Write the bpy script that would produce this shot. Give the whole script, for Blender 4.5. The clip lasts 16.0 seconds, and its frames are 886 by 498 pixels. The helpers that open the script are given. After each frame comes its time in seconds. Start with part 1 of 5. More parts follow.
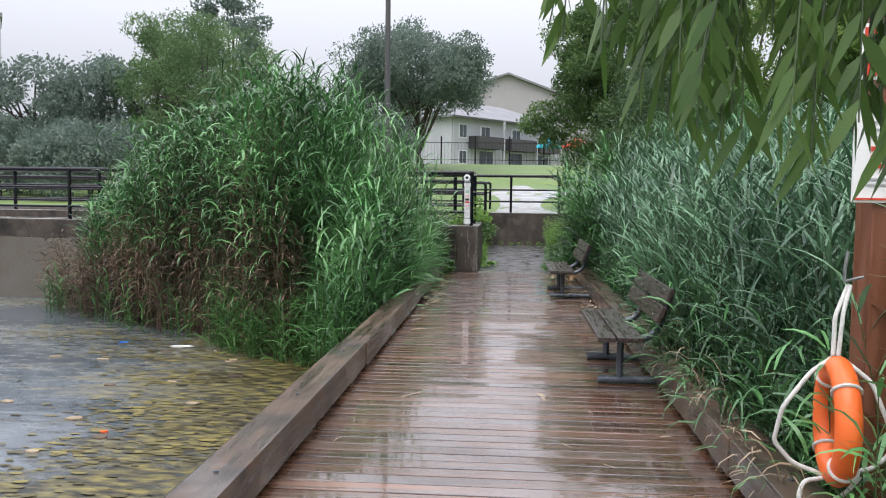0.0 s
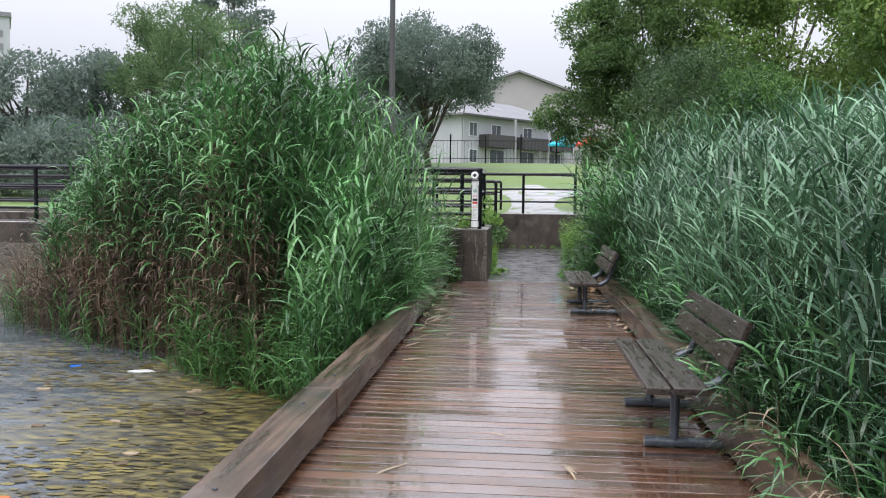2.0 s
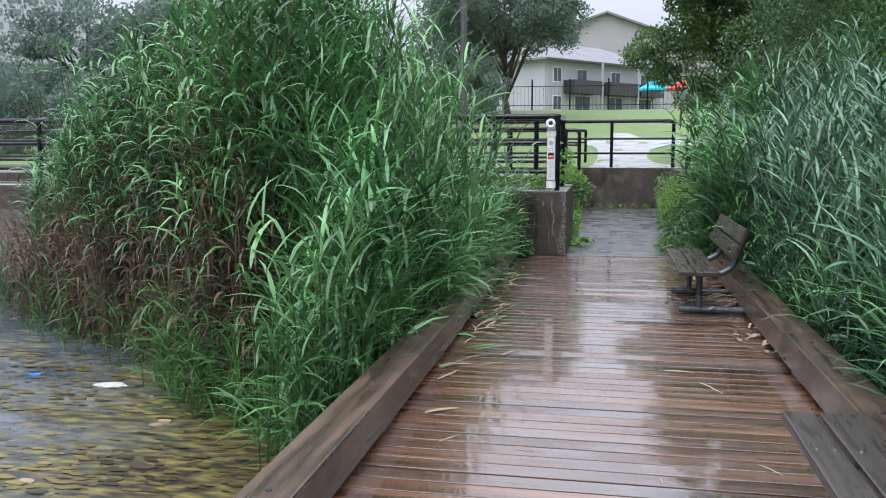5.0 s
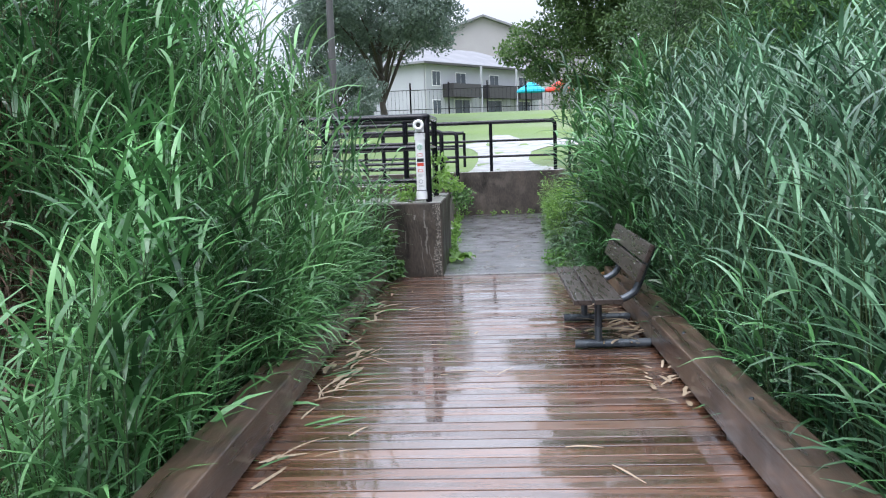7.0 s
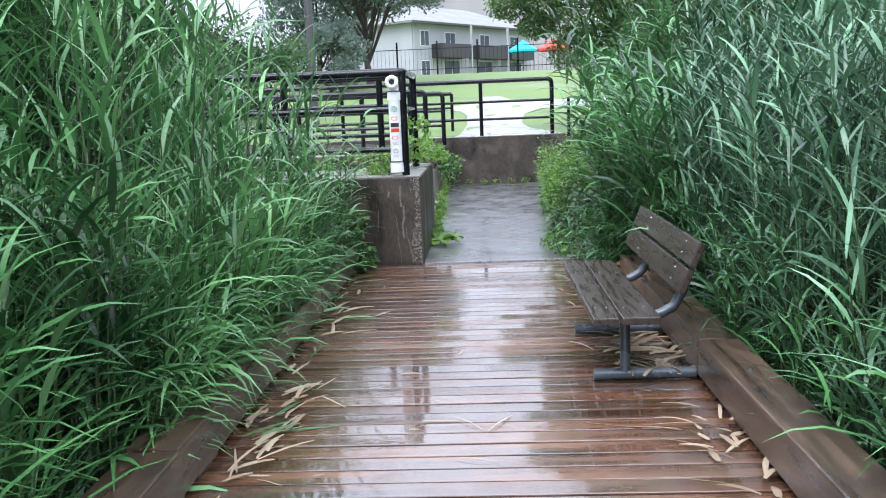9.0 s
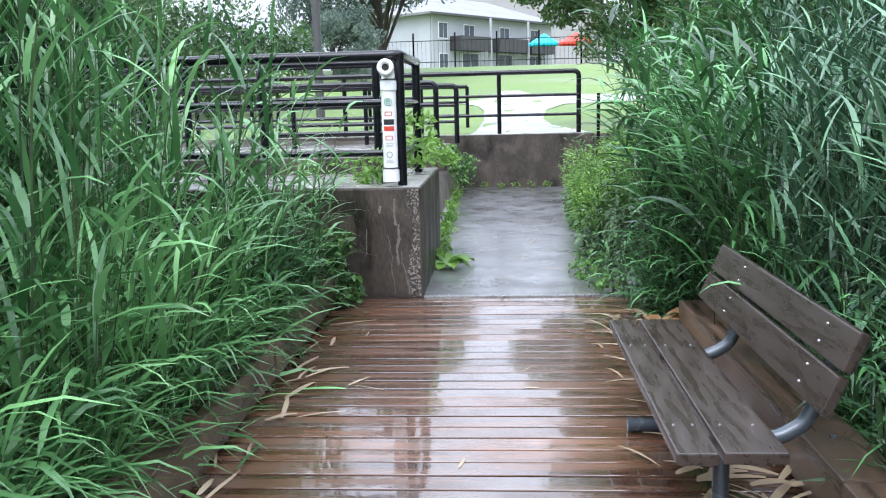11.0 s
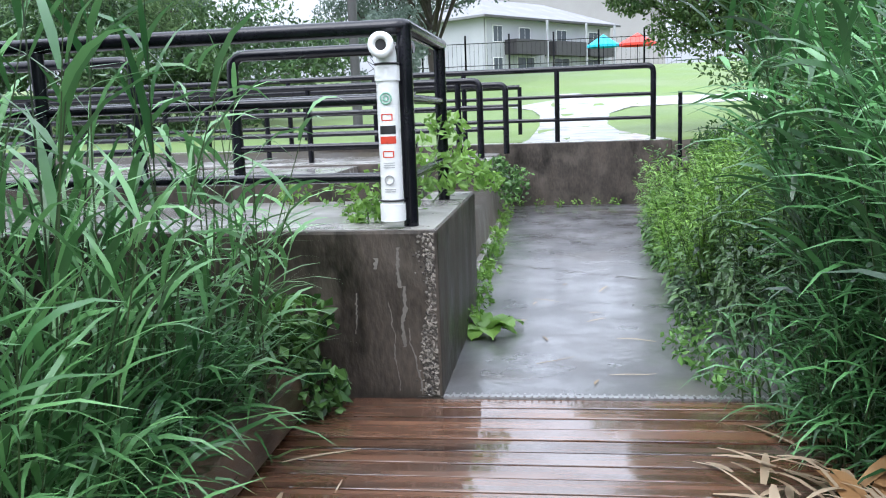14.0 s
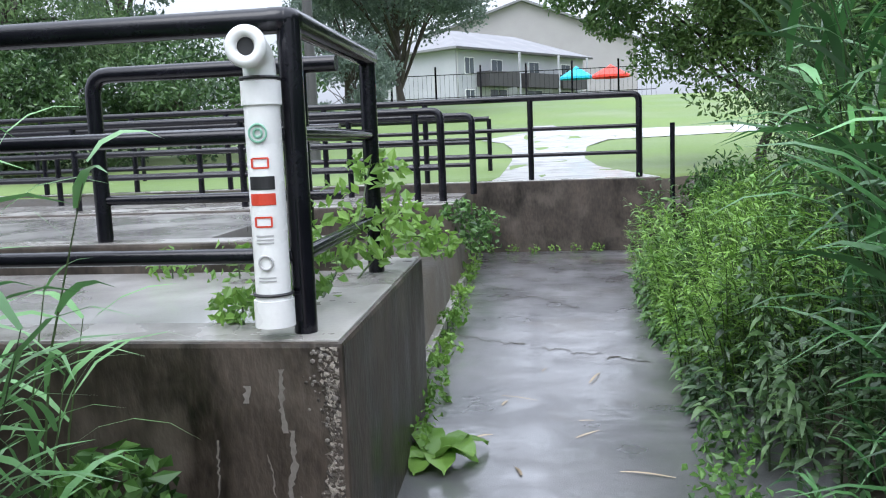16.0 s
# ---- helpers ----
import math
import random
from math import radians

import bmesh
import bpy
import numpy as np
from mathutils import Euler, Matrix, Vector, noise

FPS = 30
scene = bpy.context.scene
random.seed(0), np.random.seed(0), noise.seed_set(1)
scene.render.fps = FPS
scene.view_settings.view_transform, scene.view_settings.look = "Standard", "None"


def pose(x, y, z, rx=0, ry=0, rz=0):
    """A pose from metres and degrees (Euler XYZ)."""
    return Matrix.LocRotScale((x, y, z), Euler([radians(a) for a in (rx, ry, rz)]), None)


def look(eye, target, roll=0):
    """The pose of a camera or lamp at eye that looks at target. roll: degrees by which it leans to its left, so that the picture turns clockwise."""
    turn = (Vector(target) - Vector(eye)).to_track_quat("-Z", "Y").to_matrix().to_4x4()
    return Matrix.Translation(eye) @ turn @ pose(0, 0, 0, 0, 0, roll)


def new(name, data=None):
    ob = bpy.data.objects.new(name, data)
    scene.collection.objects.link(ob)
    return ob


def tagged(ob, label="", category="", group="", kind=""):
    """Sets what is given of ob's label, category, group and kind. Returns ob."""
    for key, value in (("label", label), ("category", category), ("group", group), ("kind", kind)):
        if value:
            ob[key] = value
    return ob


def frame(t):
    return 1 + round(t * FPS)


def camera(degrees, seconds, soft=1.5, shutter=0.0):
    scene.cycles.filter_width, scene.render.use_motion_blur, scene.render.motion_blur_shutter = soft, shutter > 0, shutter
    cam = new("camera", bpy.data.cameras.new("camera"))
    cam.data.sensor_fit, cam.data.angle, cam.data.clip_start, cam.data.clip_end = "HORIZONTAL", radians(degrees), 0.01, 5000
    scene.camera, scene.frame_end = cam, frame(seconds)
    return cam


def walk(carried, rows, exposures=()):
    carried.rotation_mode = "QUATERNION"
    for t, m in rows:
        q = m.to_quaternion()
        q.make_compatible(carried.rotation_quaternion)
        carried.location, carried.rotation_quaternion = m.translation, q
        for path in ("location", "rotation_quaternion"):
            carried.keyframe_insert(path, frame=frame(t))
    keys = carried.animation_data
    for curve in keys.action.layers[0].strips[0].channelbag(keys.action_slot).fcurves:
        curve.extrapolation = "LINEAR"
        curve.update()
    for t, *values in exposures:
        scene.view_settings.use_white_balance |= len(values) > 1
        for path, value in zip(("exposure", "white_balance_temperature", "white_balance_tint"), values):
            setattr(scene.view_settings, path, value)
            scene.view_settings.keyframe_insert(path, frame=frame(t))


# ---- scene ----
cam = camera(55.6, 16.0, soft=1.1)
PATH = [
    (0, (0.045, 0.034, 1.655), (-0.11, 2.023, 1.52), 0.7),
    (0.5, (-0.036, 0.526, 1.678), (-0.226, 2.513, 1.559), 1.8),
    (1, (0.012, 1.006, 1.686), (-0.16, 2.996, 1.582), 1.3),
    (1.5, (0.008, 1.43, 1.671), (-0.171, 3.42, 1.564), 1.1),
    (2, (0.011, 1.904, 1.65), (-0.17, 3.891, 1.514), 0.6),
    (2.5, (0.024, 2.414, 1.651), (-0.254, 4.37, 1.343), -1.3),
    (3, (-0.036, 2.861, 1.662), (-0.324, 4.811, 1.321), -1.2),
    (3.2, (-0.018, 3.02, 1.649), (-0.299, 4.968, 1.298), -1.5),
    (5.3, (-0.011, 5.206, 1.724), (-0.394, 7.154, 1.484), 0.0),
    (5.5, (0.007, 5.381, 1.734), (-0.342, 7.336, 1.503), -0.4),
    (6, (0.081, 5.806, 1.714), (-0.17, 7.779, 1.505), 0.4),
    (6.5, (0.068, 6.251, 1.709), (-0.141, 8.23, 1.509), 0.6),
    (7, (0.072, 6.677, 1.689), (-0.046, 8.658, 1.444), -2.0),
    (7.5, (0.093, 7.068, 1.694), (-0.002, 9.045, 1.41), -2.1),
    (8, (0.074, 7.581, 1.696), (-0.017, 9.555, 1.387), -2.3),
    (8.5, (0.111, 8.063, 1.681), (0.044, 10.037, 1.365), -2.3),
    (9, (0.091, 8.522, 1.671), (-0.009, 10.492, 1.339), -2.3),
    (9.5, (0.112, 9.008, 1.662), (0.011, 10.978, 1.329), -2.4),
    (9.7, (0.128, 9.189, 1.673), (0.032, 11.159, 1.345), -2.0),
    (11.8, (0.088, 11.152, 1.62), (-0.061, 13.115, 1.268), -1.4),
    (12, (0.113, 11.315, 1.607), (-0.03, 13.279, 1.255), -1.4),
    (12.5, (0.124, 11.717, 1.632), (-0.048, 13.68, 1.288), -1.3),
    (13, (0.092, 12.107, 1.645), (-0.1, 14.068, 1.304), -1.5),
    (13.5, (0.114, 12.564, 1.634), (-0.113, 14.524, 1.306), -1.6),
    (14, (0.081, 12.983, 1.6), (-0.19, 14.938, 1.275), -2.1),
    (14.5, (0.087, 13.391, 1.6), (-0.16, 15.354, 1.304), -1.8),
    (15, (0.128, 13.776, 1.633), (-0.117, 15.743, 1.368), -1.5),
    (15.5, (0.06, 14.282, 1.649), (-0.171, 16.253, 1.398), -1.4),
    (16, (0.077, 14.738, 1.623), (-0.133, 16.711, 1.37), -2.2),
]
walk(cam, [(t, look(eye, target, roll)) for t, eye, target, roll in PATH],
     exposures=[(0.0, 0.12, 6480, 13), (2.0, 0.15, 6430, 14), (3.2, 0.15, 6250, 13), (5.5, 0.18, 6080, 12), (7.0, 0.45, 5980, 13), (8.0, 0.6, 5930, 12), (9.0, 0.7, 5880, 12), (9.7, 0.75, 5880, 11), (12.5, 0.85, 5880, 11), (14.0, 0.72, 5950, 11), (16.0, 0.47, 6050, 11)])

# ---- world, sun ----
world = bpy.data.worlds.new("overcast")
scene.world = world
world.use_nodes = True
wn, wl = world.node_tree.nodes, world.node_tree.links
bg = wn["Background"]
sky = wn.new("ShaderNodeTexSky")
sky.sky_type, sky.sun_disc = "NISHITA", False
sky.sun_elevation, sky.sun_rotation, sky.dust_density = radians(55), radians(200), 4.0
pale = wn.new("ShaderNodeHueSaturation")
pale.inputs["Saturation"].default_value = 0.12
pale.inputs["Value"].default_value = 0.13
cloud = wn.new("ShaderNodeMixRGB")
cloud.inputs[0].default_value = 0.80
cloud.inputs[2].default_value = (0.75, 0.79, 0.87, 1)
wl.new(sky.outputs[0], pale.inputs["Color"])
wl.new(pale.outputs[0], cloud.inputs[1])
dome = wn.new("ShaderNodeTexCoord")
split = wn.new("ShaderNodeSeparateXYZ")
rise = wn.new("ShaderNodeMapRange")
rise.inputs[1].default_value, rise.inputs[2].default_value = 0.0, 1.0
rise.inputs[3].default_value, rise.inputs[4].default_value = 0.63, 3.5
wl.new(dome.outputs["Generated"], split.inputs[0])
wl.new(split.outputs[2], rise.inputs[0])
wl.new(rise.outputs[0], bg.inputs["Strength"])
wl.new(cloud.outputs[0], bg.inputs["Color"])
sun = new("sun", bpy.data.lights.new("sun", "SUN"))
sun.data.energy, sun.data.angle, sun.data.color = 1.2, radians(40), (1.0, 0.97, 0.93)
sun.matrix_world = look((0, 0, 40), (9, 20, 0))


# ---- materials ----
def srgb(r, g, b):
    return tuple(((c / 255 + 0.055) / 1.055) ** 2.4 if c > 10 else c / 3294 for c in (r, g, b))


def surface(name, c1, c2, rough=(0.4, 0.6), scale=6.0, fine=60.0, bump=0.2, stretch=(1, 1, 1), metal=0.0,
            spot=None, vary=0.0, coat=None, film=0.08, wet_scale=1.5, ripple=0.0, dist=0.004, ior=1.55):
    """Two-scale noise between two colours, wear spots, roughness variation and bump."""
    m = bpy.data.materials.new(name)
    m.use_nodes = True
    n, l = m.node_tree.nodes, m.node_tree.links
    p = n["Principled BSDF"]
    tc = n.new("ShaderNodeTexCoord")
    info = n.new("ShaderNodeObjectInfo")
    off = n.new("ShaderNodeVectorMath"); off.operation = "MULTIPLY_ADD"
    comb = n.new("ShaderNodeCombineXYZ")
    for k in range(3):
        l.new(info.outputs["Random"], comb.inputs[k])
    l.new(comb.outputs[0], off.inputs[0])
    off.inputs[1].default_value = (37, 53, 71)
    l.new(tc.outputs["Object"], off.inputs[2])
    mp = n.new("ShaderNodeMapping")
    mp.inputs["Scale"].default_value = stretch
    l.new(off.outputs[0], mp.inputs[0])
    big = n.new("ShaderNodeTexNoise"); big.inputs["Scale"].default_value = scale; big.inputs["Detail"].default_value = 5
    small = n.new("ShaderNodeTexNoise"); small.inputs["Scale"].default_value = fine; small.inputs["Detail"].default_value = 3
    l.new(mp.outputs[0], big.inputs["Vector"]); l.new(mp.outputs[0], small.inputs["Vector"])
    add = n.new("ShaderNodeMath"); add.operation = "ADD"
    half = n.new("ShaderNodeMath"); half.operation = "MULTIPLY_ADD"
    half.inputs[1].default_value, half.inputs[2].default_value = 0.45, 0.02
    l.new(small.outputs["Fac"], half.inputs[0])
    l.new(big.outputs["Fac"], add.inputs[0]); l.new(half.outputs[0], add.inputs[1])
    ramp = n.new("ShaderNodeMapRange")
    ramp.inputs[1].default_value, ramp.inputs[2].default_value = 0.5, 1.0
    l.new(add.outputs[0], ramp.inputs[0])
    mix = n.new("ShaderNodeMixRGB")
    mix.inputs[1].default_value, mix.inputs[2].default_value = (*c1, 1), (*c2, 1)
    l.new(ramp.outputs[0], mix.inputs[0])
    last = mix
    if vary:
        hsv = n.new("ShaderNodeHueSaturation")
        mr = n.new("ShaderNodeMapRange")
        mr.inputs[3].default_value, mr.inputs[4].default_value = 1 - vary, 1 + vary
        l.new(info.outputs["Random"], mr.inputs[0]); l.new(mr.outputs[0], hsv.inputs["Value"])
        l.new(last.outputs[0], hsv.inputs["Color"])
        last = hsv
    if spot:
        colour, size, low, high = spot
        sp = n.new("ShaderNodeTexNoise"); sp.inputs["Scale"].default_value = size; sp.inputs["Detail"].default_value = 6
        l.new(off.outputs[0], sp.inputs["Vector"])
        sr = n.new("ShaderNodeMapRange"); sr.inputs[1].default_value, sr.inputs[2].default_value = low, high
        l.new(sp.outputs["Fac"], sr.inputs[0])
        sm = n.new("ShaderNodeMixRGB"); sm.inputs[2].default_value = (*colour, 1)
        l.new(sr.outputs[0], sm.inputs[0]); l.new(last.outputs[0], sm.inputs[1])
        last = sm
    l.new(last.outputs[0], p.inputs["Base Color"])
    rr = n.new("ShaderNodeMapRange")
    rr.inputs[1].default_value, rr.inputs[2].default_value = 0.35, 0.65
    rr.inputs[3].default_value, rr.inputs[4].default_value = rough
    l.new(big.outputs["Fac"], rr.inputs[0]); l.new(rr.outputs[0], p.inputs["Roughness"])
    p.inputs["Metallic"].default_value = metal
    if coat:
        wet = n.new("ShaderNodeTexNoise"); wet.inputs["Scale"].default_value = wet_scale; wet.inputs["Detail"].default_value = 4
        l.new(tc.outputs["Object"] if not vary else off.outputs[0], wet.inputs["Vector"])
        wr = n.new("ShaderNodeMapRange")
        wr.inputs[1].default_value, wr.inputs[2].default_value = 0.4, 0.6
        wr.inputs[3].default_value, wr.inputs[4].default_value = coat
        l.new(wet.outputs["Fac"], wr.inputs[0]); l.new(wr.outputs[0], p.inputs["Coat Weight"])
        p.inputs["Coat IOR"].default_value = ior
        p.inputs["Coat Roughness"].default_value = film
        if ripple:
            rn = n.new("ShaderNodeTexNoise"); rn.inputs["Scale"].default_value = 14; rn.inputs["Detail"].default_value = 6
            l.new(tc.outputs["Object"], rn.inputs["Vector"])
            rb = n.new("ShaderNodeBump")
            rb.inputs["Strength"].default_value, rb.inputs["Distance"].default_value = ripple, 0.006
            l.new(rn.outputs["Fac"], rb.inputs["Height"]); l.new(rb.outputs[0], p.inputs["Coat Normal"])
    if bump:
        b = n.new("ShaderNodeBump")
        b.inputs["Strength"].default_value, b.inputs["Distance"].default_value = bump, dist
        l.new(add.outputs[0], b.inputs["Height"]); l.new(b.outputs[0], p.inputs["Normal"])
    return m


def foliage(name, c1, c2, rough=0.45, through_light=0.35):
    """Leaf colour varied leaf by leaf, part of the light passing through."""
    m = bpy.data.materials.new(name)
    m.use_nodes = True
    n, l = m.node_tree.nodes, m.node_tree.links
    p, out = n["Principled BSDF"], n["Material Output"]
    geo = n.new("ShaderNodeNewGeometry")
    mix = n.new("ShaderNodeMixRGB")
    mix.inputs[1].default_value, mix.inputs[2].default_value = (*c1, 1), (*c2, 1)
    tc = n.new("ShaderNodeTexCoord")
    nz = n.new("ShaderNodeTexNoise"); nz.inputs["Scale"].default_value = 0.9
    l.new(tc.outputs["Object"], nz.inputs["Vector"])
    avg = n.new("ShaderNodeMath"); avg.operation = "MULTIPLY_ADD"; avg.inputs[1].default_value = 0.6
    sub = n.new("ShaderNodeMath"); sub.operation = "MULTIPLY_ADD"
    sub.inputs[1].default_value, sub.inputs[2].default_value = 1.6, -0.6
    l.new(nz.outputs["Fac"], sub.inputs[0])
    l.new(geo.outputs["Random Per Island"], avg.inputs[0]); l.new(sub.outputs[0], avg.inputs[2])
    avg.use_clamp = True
    # skews most leaves dark, so their colour deepens the shade of the gaps
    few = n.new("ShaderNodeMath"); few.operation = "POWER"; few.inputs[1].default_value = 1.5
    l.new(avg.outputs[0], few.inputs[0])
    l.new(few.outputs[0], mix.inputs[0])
    l.new(mix.outputs[0], p.inputs["Base Color"])
    p.inputs["Roughness"].default_value = rough
    p.inputs["Specular IOR Level"].default_value = 0.5
    tr = n.new("ShaderNodeBsdfTranslucent")
    l.new(mix.outputs[0], tr.inputs["Color"])
    ms = n.new("ShaderNodeMixShader"); ms.inputs[0].default_value = through_light
    l.new(p.outputs[0], ms.inputs[1]); l.new(tr.outputs[0], ms.inputs[2]); l.new(ms.outputs[0], out.inputs["Surface"])
    return m


def plain(name, colour, rough=0.5, metal=0.0):
    return surface(name, colour, tuple(c * 0.85 for c in colour), (rough * 0.8, rough * 1.1), 12, 90, 0.05, metal=metal)


M_PLANK = surface("wet_deck_board", (0.020, 0.010, 0.007), (0.178, 0.082, 0.043), (0.16, 0.36), 2.2, 40, 0.5, (0.5, 7, 7),
                  vary=0.38, spot=((0.12, 0.092, 0.075), 1.3, 0.53, 0.80), coat=(0.6, 1.0), film=0.03, ripple=0.07, dist=0.0025, ior=2.1)
M_BEAM = surface("wet_timber", (0.022, 0.014, 0.010), (0.128, 0.078, 0.048), (0.25, 0.55), 2.0, 45, 0.7, (8, 0.6, 8),
                 vary=0.15, spot=((0.022, 0.016, 0.012), 3.0, 0.48, 0.72), coat=(0.1, 0.7), film=0.16, wet_scale=2.5, ripple=0.3, dist=0.007)
M_SLAT = surface("bench_board", (0.022, 0.016, 0.013), (0.050, 0.037, 0.030), (0.2, 0.4), 4, 60, 0.3, (8, 0.8, 8), vary=0.12)
M_PIPE = surface("dark_blue_grey_pipe", (0.045, 0.055, 0.068), (0.075, 0.088, 0.10), (0.18, 0.35), 5, 70, 0.08, metal=0.2)
M_RAIL = surface("black_rail_paint", (0.004, 0.004, 0.006), (0.010, 0.010, 0.014), (0.10, 0.22), 5, 60, 0.06)
M_RAIL.node_tree.nodes["Principled BSDF"].inputs["Specular IOR Level"].default_value = 0.32
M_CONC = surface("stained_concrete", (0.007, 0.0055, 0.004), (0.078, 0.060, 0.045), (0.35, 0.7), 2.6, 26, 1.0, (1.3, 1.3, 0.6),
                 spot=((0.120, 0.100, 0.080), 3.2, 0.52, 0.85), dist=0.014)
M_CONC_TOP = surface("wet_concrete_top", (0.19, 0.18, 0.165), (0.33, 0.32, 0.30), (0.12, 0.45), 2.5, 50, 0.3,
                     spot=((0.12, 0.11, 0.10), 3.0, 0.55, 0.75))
M_SLAB = surface("wet_concrete_walk", (0.23, 0.22, 0.21), (0.35, 0.34, 0.325), (0.2, 0.4), 1.2, 60, 0.2, coat=(0.5, 1.0), film=0.08)
M_ASPHALT = surface("wet_asphalt", (0.050, 0.050, 0.054), (0.150, 0.147, 0.150), (0.25, 0.5), 1.6, 130, 0.8,
                    spot=((0.10, 0.085, 0.07), 0.9, 0.6, 0.8), coat=(0.30, 1.0), film=0.10, wet_scale=3.2, ripple=0.55, dist=0.005, ior=1.9)
M_LIME = surface("lime_deposit", (0.11, 0.098, 0.083), (0.19, 0.175, 0.155), (0.5, 0.8), 9, 70, 0.3)
M_STEEL = surface("steel_strip", (0.22, 0.22, 0.22), (0.36, 0.36, 0.36), (0.25, 0.4), 20, 90, 0.2, metal=0.5)
M_MUD = surface("muddy_bank", (0.018, 0.014, 0.009), (0.052, 0.042, 0.025), (0.4, 0.8), 1.5, 20, 0.6, dist=0.03)
M_LAWN = surface("mown_lawn", (0.080, 0.135, 0.028), (0.145, 0.215, 0.058), (0.6, 0.9), 0.25, 14, 0.6,
                 spot=((0.15, 0.19, 0.075), 0.12, 0.5, 0.75), dist=0.05)
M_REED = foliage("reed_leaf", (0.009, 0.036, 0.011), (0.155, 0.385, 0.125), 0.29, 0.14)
# lit copy of the reed leaf: open light is put into its colour
M_REED_LIT = foliage("reed_leaf_lit", (0.036, 0.112, 0.035), (0.235, 0.485, 0.178), 0.29, 0.22)
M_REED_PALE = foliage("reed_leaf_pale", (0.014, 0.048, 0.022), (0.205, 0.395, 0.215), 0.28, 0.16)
M_STEM = foliage("reed_stem", (0.024, 0.044, 0.018), (0.10, 0.15, 0.055), 0.5, 0.1)
M_DEAD = foliage("dead_reed", (0.034, 0.020, 0.012), (0.25, 0.175, 0.115), 0.7, 0.15)
M_TWIG = foliage("willow_twig_leaf", (0.045, 0.105, 0.020), (0.125, 0.215, 0.050), 0.4, 0.35)
M_STRAW = foliage("broken_straw", (0.24, 0.18, 0.11), (0.46, 0.37, 0.26), 0.6, 0.1)
M_GRASS = foliage("fresh_grass", (0.040, 0.115, 0.030), (0.135, 0.285, 0.085), 0.45, 0.35)
M_SHRUB = foliage("shrub_leaf", (0.014, 0.050, 0.012), (0.190, 0.380, 0.085), 0.42, 0.25)
M_WEED = foliage("weed_leaf", (0.090, 0.20, 0.03), (0.27, 0.46, 0.09), 0.4, 0.35)
M_DARKLEAF = foliage("dark_tree_leaf", (0.016, 0.048, 0.015), (0.120, 0.215, 0.070), 0.42, 0.25)
M_MIDLEAF = foliage("mid_green_tree_leaf", (0.038, 0.092, 0.024), (0.180, 0.290, 0.085), 0.45, 0.40)
M_BRIGHTLEAF = foliage("bright_tree_leaf", (0.075, 0.155, 0.030), (0.24, 0.345, 0.085), 0.45, 0.42)
# grey-green with the distance haze mixed into the leaf colour
M_HAZELEAF = foliage("hazed_tree_leaf", (0.100, 0.145, 0.120), (0.215, 0.275, 0.225), 0.6, 0.4)
M_SOFTLEAF = foliage("willow_leaf", (0.060, 0.125, 0.045), (0.210, 0.315, 0.130), 0.5, 0.42)
M_BARK = surface("wet_bark", (0.030, 0.024, 0.020), (0.085, 0.07, 0.058), (0.6, 0.9), 5, 40, 0.7, (4, 4, 0.8), dist=0.02)
M_POLE = surface("weathered_pole", (0.045, 0.044, 0.045), (0.085, 0.083, 0.083), (0.5, 0.8), 3, 40, 0.4, (6, 6, 0.5))
M_WHITE = surface("white_plastic", (0.74, 0.74, 0.73), (0.82, 0.82, 0.81), (0.22, 0.4), 6, 80, 0.05,
                  spot=((0.55, 0.54, 0.50), 5, 0.6, 0.8))
M_DARK = plain("black_ink_and_shade", (0.02, 0.02, 0.022))
M_RED = plain("red_ink", (0.62, 0.055, 0.025))
M_GREEN = plain("green_ink", (0.22, 0.45, 0.33))
M_GREY = plain("grey_ink", (0.42, 0.42, 0.42))
M_ORANGE = surface("orange_ring", (0.80, 0.11, 0.015), (0.88, 0.17, 0.03), (0.3, 0.5), 6, 70, 0.1)
M_ROPE = surface("grey_white_rope", (0.45, 0.45, 0.42), (0.62, 0.62, 0.58), (0.6, 0.9), 30, 120, 0.5)
M_POST = surface("red_brown_post", (0.14, 0.045, 0.022), (0.23, 0.085, 0.045), (0.3, 0.55), 3, 45, 0.4, (8, 8, 0.7))
M_WALL = surface("white_render", (0.33, 0.335, 0.36), (0.40, 0.405, 0.43), (0.7, 0.9), 0.6, 12, 0.1)
M_TAN = surface("tan_siding", (0.31, 0.29, 0.295), (0.36, 0.34, 0.345), (0.7, 0.9), 0.5, 12, 0.1)
M_PAVE = surface("wet_pale_pavement", (0.29, 0.285, 0.28), (0.38, 0.375, 0.37), (0.3, 0.5), 0.8, 40, 0.2, coat=(0.4, 0.9), film=0.2)
M_ROOF = surface("grey_shingle", (0.165, 0.165, 0.175), (0.22, 0.22, 0.232), (0.5, 0.8), 0.6, 9, 0.3)
M_GLASS = plain("dark_window", (0.07, 0.085, 0.10), 0.12)
M_BALC = plain("dark_balcony", (0.045, 0.042, 0.045), 0.6)
M_CYAN = plain("cyan_canvas", (0.02, 0.45, 0.62), 0.6)
M_REDC = plain("red_canvas", (0.72, 0.05, 0.03), 0.6)
M_TOWER = surface("pale_tower", (0.36, 0.375, 0.40), (0.42, 0.435, 0.46), (0.6, 0.9), 0.1, 2, 0.05)


